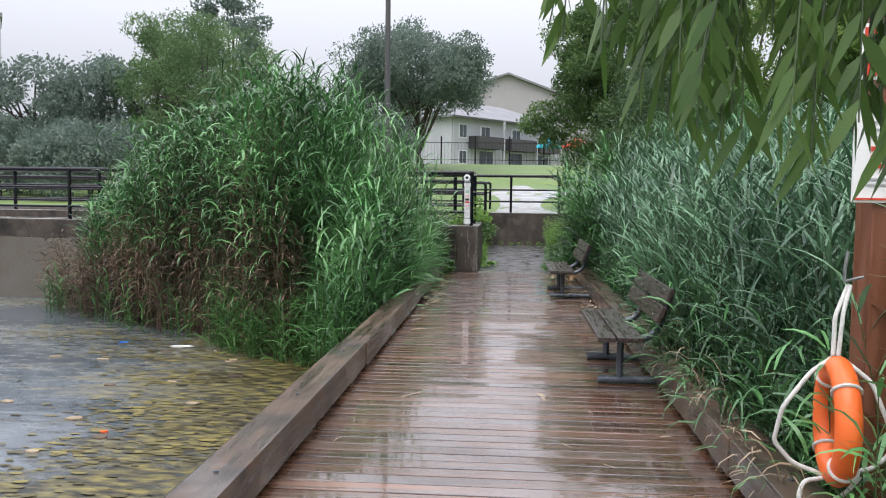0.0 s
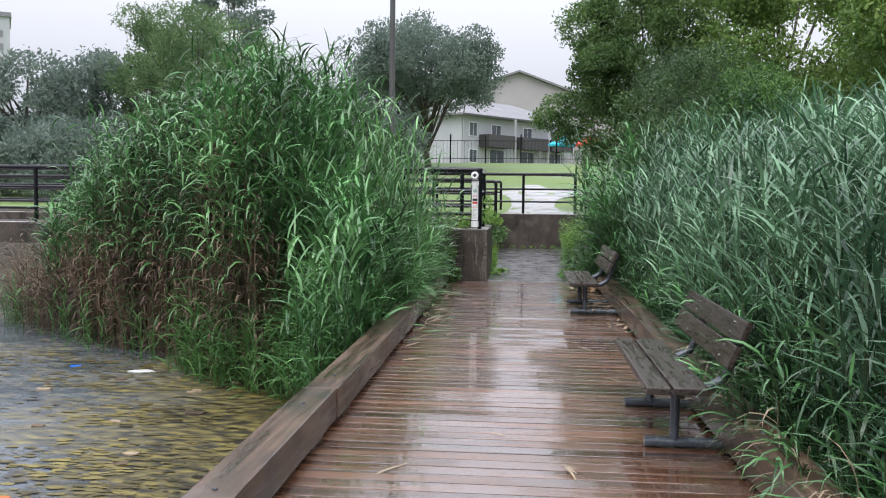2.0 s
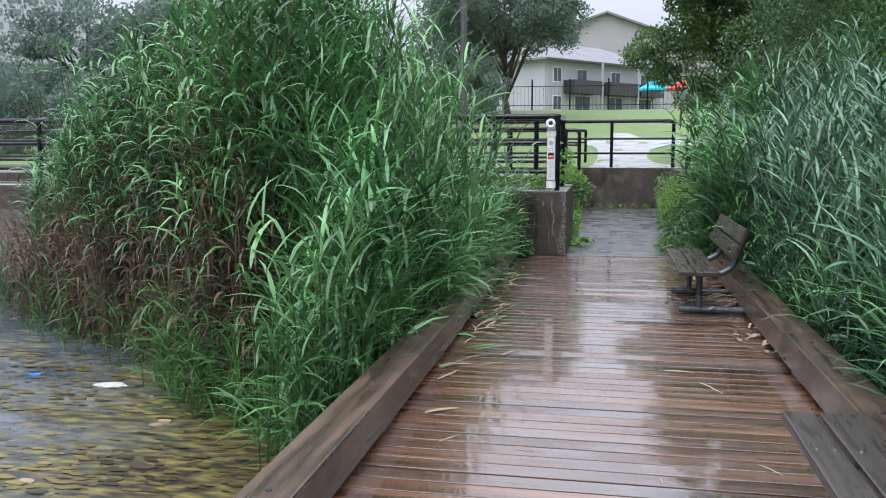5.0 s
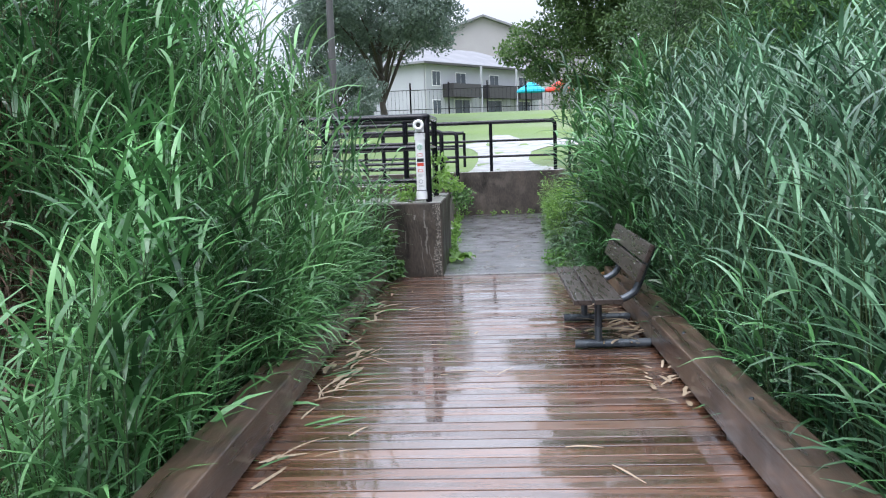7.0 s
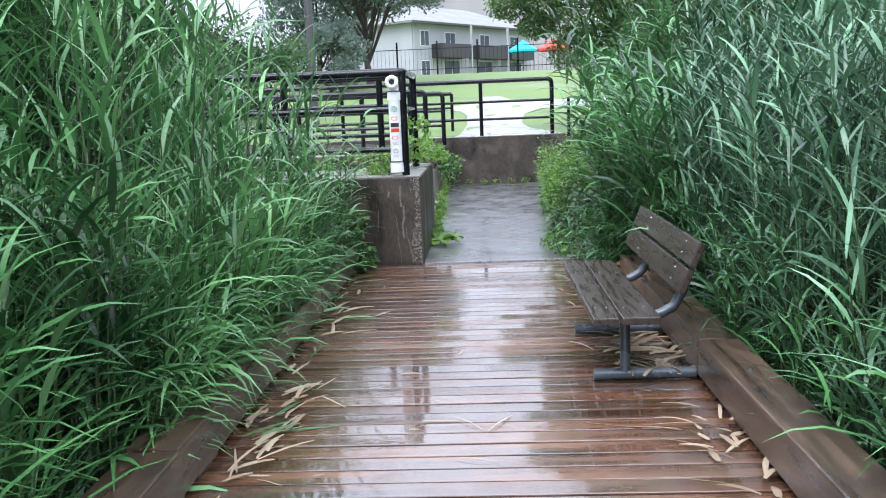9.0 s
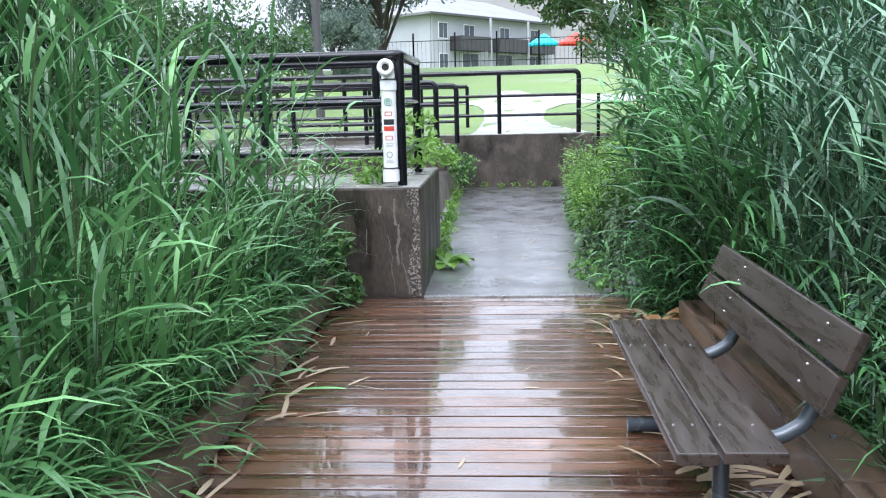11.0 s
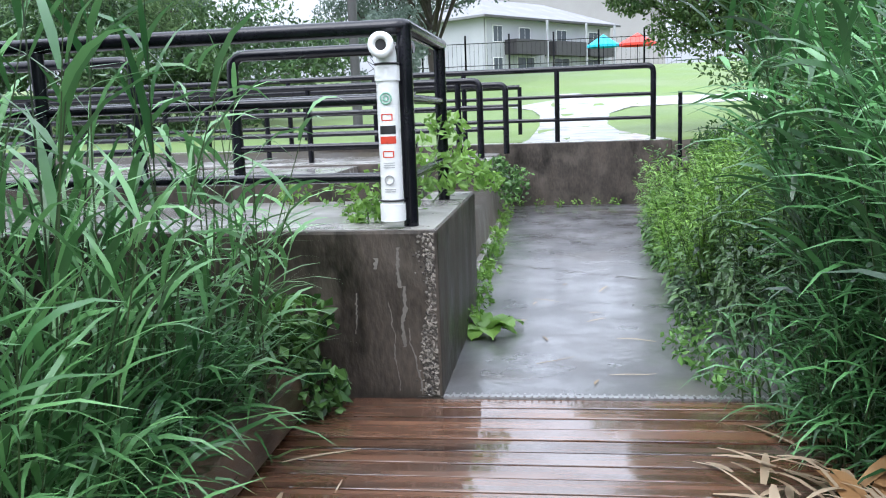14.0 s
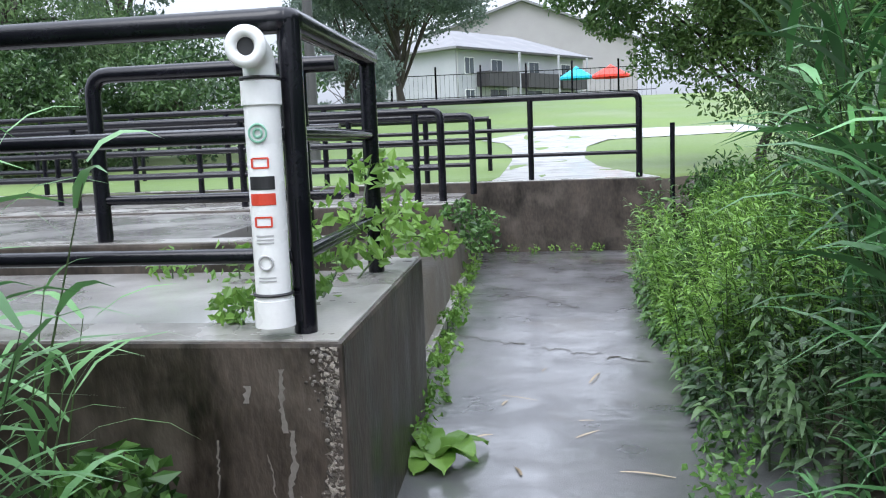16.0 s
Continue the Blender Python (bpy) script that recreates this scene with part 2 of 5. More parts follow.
def water_material():
    """Dark, rain-pricked water with mats of yellow-green weed."""
    m = bpy.data.materials.new("pond_water")
    m.use_nodes = True
    n, l = m.node_tree.nodes, m.node_tree.links
    p = n["Principled BSDF"]
    tc = n.new("ShaderNodeTexCoord")
    mp = n.new("ShaderNodeMapping"); mp.inputs["Scale"].default_value = (0.55, 1.5, 1)
    l.new(tc.outputs["Object"], mp.inputs[0])
    big = n.new("ShaderNodeTexNoise"); big.inputs["Scale"].default_value = 0.55; big.inputs["Detail"].default_value = 3
    med = n.new("ShaderNodeTexNoise"); med.inputs["Scale"].default_value = 5.0; med.inputs["Detail"].default_value = 8
    med.inputs["Roughness"].default_value = 0.7
    fine = n.new("ShaderNodeTexNoise"); fine.inputs["Scale"].default_value = 8; fine.inputs["Detail"].default_value = 4
    for t in (big, med, fine):
        l.new(mp.outputs[0], t.inputs["Vector"])
    # weed is thickest near the boardwalk and the reeds
    sep = n.new("ShaderNodeSeparateXYZ"); l.new(tc.outputs["Object"], sep.inputs[0])
    nearx = n.new("ShaderNodeMapRange")
    nearx.inputs[1].default_value, nearx.inputs[2].default_value = -5.6, -3.1
    nearx.inputs[3].default_value, nearx.inputs[4].default_value = -0.20, 0.21
    l.new(sep.outputs[0], nearx.inputs[0])
    neary = n.new("ShaderNodeMapRange")
    neary.inputs[1].default_value, neary.inputs[2].default_value = 7.0, 12.0
    neary.inputs[3].default_value, neary.inputs[4].default_value = -0.04, 0.20
    l.new(sep.outputs[1], neary.inputs[0])
    s1 = n.new("ShaderNodeMath"); s1.operation = "ADD"; l.new(nearx.outputs[0], s1.inputs[0]); l.new(neary.outputs[0], s1.inputs[1])
    s2 = n.new("ShaderNodeMath"); s2.operation = "ADD"; l.new(s1.outputs[0], s2.inputs[0]); l.new(med.outputs["Fac"], s2.inputs[1])
    s3 = n.new("ShaderNodeMath"); s3.operation = "MULTIPLY_ADD"; s3.inputs[1].default_value = 0.7
    l.new(big.outputs["Fac"], s3.inputs[0]); l.new(s2.outputs[0], s3.inputs[2])
    fac = n.new("ShaderNodeMapRange"); fac.inputs[1].default_value, fac.inputs[2].default_value = 0.84, 0.98
    l.new(s3.outputs[0], fac.inputs[0])
    weed = n.new("ShaderNodeValToRGB")
    weed.color_ramp.elements[0].position, weed.color_ramp.elements[0].color = 0.40, (0.014, 0.012, 0.006, 1)
    olive = weed.color_ramp.elements.new(0.53)
    olive.color = (0.085, 0.070, 0.022, 1)
    weed.color_ramp.elements[2].position, weed.color_ramp.elements[2].color = 0.70, (0.215, 0.175, 0.042, 1)
    l.new(fine.outputs["Fac"], weed.inputs[0])
    mix = n.new("ShaderNodeMixRGB"); mix.inputs[1].default_value = (0.046, 0.058, 0.070, 1)
    l.new(fac.outputs[0], mix.inputs[0]); l.new(weed.outputs[0], mix.inputs[2])
    # pale surface film, tinted blue-grey to paint in the sky's reflection too
    sky_film = n.new("ShaderNodeTexNoise"); sky_film.inputs["Scale"].default_value = 1.3; sky_film.inputs["Detail"].default_value = 10; sky_film.inputs["Roughness"].default_value = 0.68
    sky_film.inputs["Distortion"].default_value = 0.6
    l.new(mp.outputs[0], sky_film.inputs["Vector"])
    sr = n.new("ShaderNodeMapRange"); sr.inputs[1].default_value, sr.inputs[2].default_value, sr.inputs[4].default_value = 0.36, 0.70, 0.48
    l.new(sky_film.outputs["Fac"], sr.inputs[0])
    sm = n.new("ShaderNodeMixRGB"); sm.inputs[2].default_value = (0.25, 0.28, 0.305, 1)
    far = n.new("ShaderNodeMapRange")
    far.inputs[1].default_value, far.inputs[2].default_value = -3.3, -4.8
    far.inputs[3].default_value, far.inputs[4].default_value = 0.05, 1.0
    l.new(sep.outputs[0], far.inputs[0])
    both = n.new("ShaderNodeMath"); both.operation = "MULTIPLY"
    l.new(sr.outputs[0], both.inputs[0]); l.new(far.outputs[0], both.inputs[1])
    l.new(both.outputs[0], sm.inputs[0]); l.new(mix.outputs[0], sm.inputs[1]); l.new(sm.outputs[0], p.inputs["Base Color"])
    rr = n.new("ShaderNodeMapRange"); rr.inputs[3].default_value, rr.inputs[4].default_value = 0.07, 0.55
    l.new(fac.outputs[0], rr.inputs[0]); l.new(rr.outputs[0], p.inputs["Roughness"])
    p.inputs["IOR"].default_value = 1.45
    b = n.new("ShaderNodeBump"); b.inputs["Strength"].default_value, b.inputs["Distance"].default_value = 0.30, 0.012
    hs = n.new("ShaderNodeMath"); hs.operation = "MULTIPLY_ADD"; hs.inputs[1].default_value = 0.6
    l.new(fine.outputs["Fac"], hs.inputs[0]); l.new(fac.outputs[0], hs.inputs[2])
    l.new(hs.outputs[0], b.inputs["Height"]); l.new(b.outputs[0], p.inputs["Normal"])
    return m


M_WATER = water_material()


# ---- building helpers ----
def bulk(name, verts, faces, material, parent=None, smooth=False):
    """A mesh object from numpy arrays; material may be a list with indices per face."""
    me = bpy.data.meshes.new(name)
    me.from_pydata(np.asarray(verts, float).reshape(-1, 3).tolist(), [], np.asarray(faces).tolist())
    me.materials.append(material)
    if smooth:
        me.polygons.foreach_set("use_smooth", [True] * len(me.polygons))
    ob = new(name, me)
    ob.parent = parent
    return ob


def part(name, bm, material, parent=None, label="", smooth=False):
    me = bpy.data.meshes.new(name)
    bmesh.ops.recalc_face_normals(bm, faces=bm.faces)
    if smooth:
        for f in bm.faces:
            f.smooth = len(f.verts) == 4
    bm.to_mesh(me)
    bm.free()
    me.materials.append(material)
    ob = new(name, me)
    ob.parent = parent
    return tagged(ob, label)


def thing(name, m=None, label="", category="", group="", kind=""):
    ob = new(name)
    ob.empty_display_size = 0.1
    if m is not None:
        ob.matrix_basis = m
    return tagged(ob, label, category, group, kind)


def box(bm, x0, x1, y0, y1, z0, z1, bevel=0.0, m=None):
    vs = bmesh.ops.create_cube(bm, size=1)["verts"]
    for v in vs:
        v.co = Vector((x0 + (v.co.x + 0.5) * (x1 - x0), y0 + (v.co.y + 0.5) * (y1 - y0), z0 + (v.co.z + 0.5) * (z1 - z0)))
    if bevel:
        es = list({e for v in vs for e in v.link_edges})
        made = bmesh.ops.bevel(bm, geom=es, offset=bevel, segments=2, profile=0.6, affect="EDGES")
        vs = list({v for f in made["faces"] for v in f.verts} | {v for v in vs if v.is_valid})
    if m is not None:
        bmesh.ops.transform(bm, matrix=m, verts=vs)
    return bm


def boxed(*a, **k):
    return box(bmesh.new(), *a, **k)


def tube(bm, pts, radii, seg=10, closed=False):
    """A round bar along a line of points, capped at its ends."""
    pts = [Vector(p) for p in pts]
    if not isinstance(radii, (list, tuple)):
        radii = [radii] * len(pts)
    rings, side = [], None
    for i, p in enumerate(pts):
        a = pts[(i - 1) % len(pts)] if closed or i else p
        b = pts[(i + 1) % len(pts)] if closed or i < len(pts) - 1 else p
        d = (b - a).normalized()
        if side is None:
            side = d.orthogonal().normalized()
        side = (side - d * side.dot(d)).normalized()
        up = d.cross(side)
        rings.append([bm.verts.new(p + radii[i] * (math.cos(2 * math.pi * k / seg) * side + math.sin(2 * math.pi * k / seg) * up)) for k in range(seg)])
    n = len(rings)
    for i in range(n if closed else n - 1):
        r, s = rings[i], rings[(i + 1) % n]
        for k in range(seg):
            bm.faces.new((r[k], r[(k + 1) % seg], s[(k + 1) % seg], s[k]))
    if not closed:
        for f in (bm.faces.new(rings[0][::-1]), bm.faces.new(rings[-1])):
            for e in f.edges:
                e.smooth = False
    return bm


def rounded(pts, r=0.08, n=5):
    """A polyline with its inner corners turned into arcs."""
    pts = [Vector(p) for p in pts]
    out = [pts[0]]
    for a, b, c in zip(pts, pts[1:], pts[2:]):
        u, w = (a - b).normalized(), (c - b).normalized()
        for k in range(n + 1):
            t = k / n
            out.append((b + u * r) * (1 - t) ** 2 + b * 2 * t * (1 - t) + (b + w * r) * t ** 2)
    return out + [pts[-1]]


# ---- ground, water, sky line ----
LAWN = [(-300, 1.0), (27, 1.0), (33, 1.15), (40, 1.65), (62, 3.72), (90, 4.2), (400, 5.0)]


def lawn_height(y):
    return float(np.interp(y, [a for a, _ in LAWN], [b for _, b in LAWN]))


def ground_height(x, y):
    if y >= 27.0:
        return lawn_height(y)
    if y >= 17.45 and (x > -0.72 or y > 17.65):
        if x < -0.7:
            return 0.55 if y < 26.7 and x > -34 else 0.95
        base = np.interp(x, [-0.7, 1.0, 1.8, 3.6, 8], [-0.06, -0.06, 0.05, 0.75, 1.1])
        return float(base)
    if x > 1.5:
        return float(np.interp(x, [1.5, 4.5, 9, 30], [-0.42, -0.15, 0.8, 1.1]))
    if y < -9:
        return 0.4
    return float(np.interp(x, [-60, -44, -38, 1.0, 1.5], [1.0, 0.9, -1.6, -1.5, -0.5]))


def build_ground():
    xs = sorted({*np.linspace(-600, -70, 10), *np.linspace(-60, -12, 20), *np.arange(-11, -1, 0.5), -0.75, -0.7, *np.arange(-0.5, 10, 0.25),
                 *np.linspace(11, 60, 18), *np.linspace(80, 600, 9)})
    ys = sorted({*np.linspace(-500, -20, 8), -9.05, -9, *np.linspace(-8, 17, 40), 17.4, 17.45, 17.6, 17.7, *np.linspace(18, 26.5, 18), 26.95, 27.0,
                 *np.linspace(28, 65, 38), *np.linspace(75, 1500, 14)})
    rnd = random.Random(3)
    v = [(x, y, ground_height(x, y) + (rnd.uniform(-0.02, 0.02) if y < 60 else 0)) for y in ys for x in xs]
    w = len(xs)
    f = [(j * w + i, j * w + i + 1, (j + 1) * w + i + 1, (j + 1) * w + i) for j in range(len(ys) - 1) for i in range(w - 1)]
    ob = bulk("ground", v, f, M_MUD, smooth=True)
    ob.data.materials.append(M_LAWN)
    for p in ob.data.polygons:
        c = p.center
        if c.y > 27 or c.x > 5.8 or c.x < -34 or (c.x > 1.8 and c.y < 2.8):
            p.material_index = 1
    tagged(ob, "muddy pond bank rising to a mown lawn", "ground", kind="structure")


build_ground()
pond = bulk("water", [(-42, -9, -0.75), (1.25, -9, -0.75), (1.25, 17.6, -0.75), (-42, 17.6, -0.75)], [(0, 1, 2, 3)], M_WATER)
tagged(pond, "dark pond water with floating yellow-green weed", "water", kind="structure")


# ---- boardwalk ----
DECK_L, DECK_R, DECK_END = -1.26, 1.345, 17.49


def build_beams():
    rnd = random.Random(11)
    for side, cuts in (("left", [-4.0, -0.4, 3.6, 7.66, 11.9, 15.2, 17.2]), ("right", [-4.0, 0.6, 4.9, 9.2, 13.4, 16.25])):
        x0, x1 = (DECK_L - 0.235, DECK_L + 0.01) if side == "left" else (DECK_R - 0.01, DECK_R + 0.235)
        for a, b in zip(cuts, cuts[1:]):
            t = thing("timber_kerb", pose((x0 + x1) / 2 + rnd.uniform(-0.008, 0.008), (a + b) / 2, 0.006 + rnd.uniform(0, 0.008), 0, 0, rnd.uniform(-0.12, 0.12)),
                      "wet weathered brown timber kerb beam along the boardwalk edge", "kerb", "kerb beams of the boardwalk")
            half = (b - a) / 2 - 0.006
            w = (x1 - x0) / 2
            part("timber", boxed(-w, w, -half, half, 0.03, 0.25, 0.012), M_BEAM, t)
            k = -half + 0.25
            while k < half:
                part("spacer_block", boxed(-w + 0.03, w - 0.025, k, k + 0.3, -0.012, 0.03), M_BEAM, t)
                bolt = bmesh.new()
                bmesh.ops.create_cone(bolt, cap_ends=True, segments=8, radius1=0.016, radius2=0.013, depth=0.012,
                                      matrix=Matrix.Translation((0.0, k + 0.15, 0.252)))
                part("bolt", bolt, M_PIPE, t)
                k += 1.6


build_beams()
deck = thing("boardwalk", None, "wet red-brown board deck over the pond", "boardwalk", kind="structure")
for x in (-1.45, -0.5, 0.5, 1.5):
    part("joist", boxed(x - 0.04, x + 0.04, -4, 17.4, -0.28, -0.045), M_BEAM, deck)
for y in np.arange(-3.5, 17, 2.4):
    for x in (-1.3, 1.3):
        pile = tube(bmesh.new(), [(x, y, -1.6), (x, y, -0.285)], 0.11, 10)
        part("pile", pile, M_BEAM, deck)


# ---- concrete ramp with walls ----
SHEAR = 0.044


def sheared(bm):
    """The ramp stands slightly askew to the boardwalk."""
    for v in bm.verts:
        v.co.y -= SHEAR * (v.co.x + 0.58)
    return bm


def wall(name, x0, x1, y0, y1, z0, z1, label, top=True):
    t = thing(name, None, label, "wall", kind="structure")
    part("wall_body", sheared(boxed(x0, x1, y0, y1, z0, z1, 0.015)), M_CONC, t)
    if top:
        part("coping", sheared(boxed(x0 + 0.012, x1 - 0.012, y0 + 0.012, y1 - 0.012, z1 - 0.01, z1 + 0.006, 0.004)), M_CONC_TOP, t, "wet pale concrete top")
    return t


def corner_wall():
    """The front wall and its return along the path, cast in one piece."""
    t = thing("wall_front", None, "stained brown-grey concrete retaining wall with wet top", "wall", kind="structure")
    def prism(inset, z0, z1, bevel):
        bm = bmesh.new()
        a, b = inset, -inset
        out = [(-34, 17.5 + a), (-0.575 + b, 17.5 + a), (-0.565 + b, 19.6 + b), (-0.93 + a, 19.6 + b), (-0.93 + a, 17.82 + b), (-34, 17.82 + b)]
        f = bm.faces.new([bm.verts.new((x, y, z0)) for x, y in out])
        up = bmesh.ops.extrude_face_region(bm, geom=[f])
        for v in up["geom"]:
            if isinstance(v, bmesh.types.BMVert):
                v.co.z = z1
        bmesh.ops.bevel(bm, geom=[e for e in bm.edges if max(v.co.x for v in e.verts) > -30], offset=bevel, segments=2, profile=0.6, affect="EDGES")
        return sheared(bm)
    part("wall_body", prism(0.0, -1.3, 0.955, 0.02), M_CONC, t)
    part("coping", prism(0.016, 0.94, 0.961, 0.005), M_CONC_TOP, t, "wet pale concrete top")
    lime = bmesh.new()
    r = random.Random(6)
    for x0, z0, z1, w in ((-0.80, 0.86, 0.62, 0.011), (-0.775, 0.64, 0.28, 0.013), (-0.755, 0.40, 0.0, 0.005), (-0.87, 0.55, 0.02, 0.0035), (-1.05, 0.6, 0.35, 0.004), (-0.93, 0.80, 0.72, 0.016)):
        last, z, x = None, z0, x0
        while z > z1:
            ww = w * r.uniform(0.35, 1.2)
            y = 17.4975 - SHEAR * (x + 0.58)
            pair = (lime.verts.new((x - ww, y, z)), lime.verts.new((x + ww, y, z)))
            if last:
                lime.faces.new((last[0], last[1], pair[1], pair[0]))
            last = pair
            z -= r.uniform(0.008, 0.02)
            x += r.gauss(0.0008, 0.004)
    part("lime_streak", lime, M_LIME, t, "pale lime streaks")


corner_wall()
wall("wall_ramp", -14, -0.935, 19.3, 19.52, 0.3, 1.10, "low wet concrete kerb wall between two ramp flights")
wall("wall_back", -34, -0.79, 24.12, 24.75, -0.2, 0.92, "stained concrete wall of the upper ramp flight")
wall("wall_far", -20, 1.9, 26.85, 27.15, -0.2, 1.02, "stained brown concrete wall closing the end of the path")
walk_a = part("ramp_floor_near", sheared(boxed(-34, -0.935, 17.825, 19.295, 0.5, 0.93, 0.005)), M_SLAB)
tagged(walk_a, "wet grey concrete ramp walkway", "walkway", kind="structure")
walk_b = part("ramp_floor_middle", sheared(boxed(-34, -2.6, 19.525, 24.115, 0.5, 0.90, 0.005)), M_SLAB)
tagged(walk_b, "wet grey concrete ramp walkway", "walkway", kind="structure")
walk_c = part("ramp_floor_far", sheared(boxed(-20, -0.84, 24.755, 26.845, 0.3, 0.88, 0.005)), M_SLAB)
tagged(walk_c, "wet grey concrete ramp walkway", "walkway", kind="structure")
low_slab = part("landing", sheared(boxed(-2.59, -0.66, 19.62, 24.11, -0.15, 0.13, 0.012)), M_CONC_TOP)
tagged(low_slab, "wet brownish concrete landing beside the path", "landing", kind="structure")

path = bulk("path", [(-0.72, 17.5, 0), (3.2, 17.5, 0), (4.2, 26.9, 0), (-0.9, 26.9, 0)], [(0, 1, 2, 3)], M_ASPHALT)
tagged(path, "wet dark asphalt path with puddles", "path", kind="structure")
strip = thing("threshold_strip", None, "pale steel threshold strip at the end of the boardwalk", "threshold", kind="structure")
part("plate", boxed(-0.57, 1.3, 17.475, 17.515, -0.02, 0.012, 0.003), M_STEEL, strip)
rib = boxed(0, 0.012, 17.470, 17.520, 0.010, 0.019)
rib_ob = part("rib", rib, M_STEEL, strip)
for k in range(46):
    o = rib_ob.copy() if k else rib_ob
    if k:
        scene.collection.objects.link(o)
    o.location.x = -0.56 + k * 0.04


# ---- rails ----
def rail_run(x0, x1, y, z, posts, top=1.10, mids=(0.71, 0.28), end_round="", r=0.029, rt=0.047, label="black painted steel pipe railing"):
    """A railing along x, standing at height z, with posts at the given places."""
    sy = lambda x: y - SHEAR * (x + 0.58)
    t = thing("railing", None, label, "railing", "railings of the ramp")
    pts = [(x0, sy(x0), z + top), (x1, sy(x1), z + top)]
    if "R" in end_round:
        pts.append((x1, sy(x1), z))
    if "L" in end_round:
        pts.insert(0, (x0, sy(x0), z))
    part("top_rail", tube(bmesh.new(), rounded(pts, 0.11), rt), M_RAIL, t, smooth=True)
    for h in mids:
        part("mid_rail", tube(bmesh.new(), [(x0, sy(x0), z + h), (x1, sy(x1), z + h)], r, 8), M_RAIL, t, smooth=True)
    for x in posts:
        part("post", tube(bmesh.new(), [(x, sy(x), z), (x, sy(x), z + top)], 0.042, 12), M_RAIL, t, smooth=True)
    return t


front = rail_run(-23, -0.74, 17.64, 0.96, [-0.74 - 2.24 * k for k in range(10)])
for h, r in ((1.10, 0.047), (0.71, 0.028), (0.28, 0.028)):
    part("side_rail", tube(bmesh.new(), rounded([(-0.80, 17.64, 0.96 + h), (-0.74, 17.64, 0.96 + h), (-0.735, 19.10, 0.96 + h)], 0.04), r), M_RAIL, front, smooth=True)
part("post", tube(bmesh.new(), [(-0.735, 19.04, 0.95), (-0.735, 19.04, 2.06)], 0.042, 12), M_RAIL, front, smooth=True)
rail_run(-2.45, -0.98, 19.41, 1.10, [-1.2], 0.98, (0.62, 0.25), "L")
rail_run(-14, -3.3, 19.41, 1.10, [-3.3, -5.5, -7.7, -9.9, -12.1], 0.98, (0.62, 0.25), "R")
rail_run(-16, -0.95, 24.6, 0.92, [-1.25, -3.4, -5.6, -7.8, -10], 1.06, (0.70, 0.40), "R")
rail_run(-18, -0.69, 26.2, 0.90, [-2.4, -4.6, -6.8, -9, -11.2], 1.06, (0.70, 0.40), "R")
rail_run(-9, 1.62, 27.0, 1.02, [0.1, -1.42, -2.94, -4.46, -5.98, -7.5], 1.17, (0.73, 0.36), "R")
rail_run(-16, -0.63, 30.0, 1.05, [-0.63, -2.9, -5.1, -7.3, -9.5], 0.95, (0.6, 0.3))


# ---- benches ----
def bench(x, y, label):
    """A park bench: two seat boards, two back boards, pipe frames; front edge at x, near end at y."""
    t = thing("park_bench", pose(x, y, 0), label, "bench", "benches on the boardwalk")
    L = 1.81
    part("seat_board", boxed(0.0, 0.145, 0, L, 0.405, 0.45, 0.008), M_SLAT, t)
    part("seat_board", boxed(0.165, 0.385, 0.01, L + 0.005, 0.405, 0.449, 0.008), M_SLAT, t)
    tilt = Matrix.Translation((0.475, 0, 0.585)) @ Euler((0, radians(23), 0)).to_matrix().to_4x4()
    for z0 in (0.0, 0.165):
        part("back_board", boxed(0, 0.042, 0.02, L - 0.02, z0, z0 + 0.148, 0.008, m=tilt), M_SLAT, t)
    for yy in (0.26, 1.30):
        f = thing("frame", None)
        f.parent = t
        part("base_pipe", tube(bmesh.new(), [(0.03, yy, 0.038), (0.64, yy, 0.038)], 0.035, 12), M_PIPE, f, smooth=True)
        part("upright", tube(bmesh.new(), [(0.22, yy, 0.05), (0.22, yy, 0.385)], 0.031, 12), M_PIPE, f, smooth=True)
        part("seat_bearer", tube(bmesh.new(), [(0.02, yy, 0.388), (0.38, yy, 0.388)], 0.018, 10), M_PIPE, f, smooth=True)
        arc = [(0.32, yy, 0.392), (0.43, yy, 0.405), (0.515, yy, 0.455), (0.555, yy, 0.54), (0.59, yy, 0.65), (0.655, yy, 0.83)]
        arm = tube(bmesh.new(), rounded(arc, 0.03, 3), 0.030, 12)
        part("back_support", arm, M_PIPE, f, smooth=True)
        for zb in (0.01, 0.175):
            for d in (0.03, 0.10):
                b = bmesh.new()
                bmesh.ops.create_uvsphere(b, u_segments=6, v_segments=4, radius=0.0065, matrix=tilt @ Matrix.Translation((-0.002, yy, zb + d)))
                part("bolt", b, M_STEEL, f)
        for xx in (0.04, 0.11, 0.21, 0.33):
            b = bmesh.new()
            bmesh.ops.create_uvsphere(b, u_segments=6, v_segments=4, radius=0.006, matrix=Matrix.Translation((xx, yy, 0.451)))
            part("bolt", b, M_STEEL, f)
    return t


bench(0.815, 7.14, "dark brown slatted park bench on blue-grey pipe legs, wet")
bench(0.695, 13.2, "dark brown slatted park bench with dry reed litter under it")


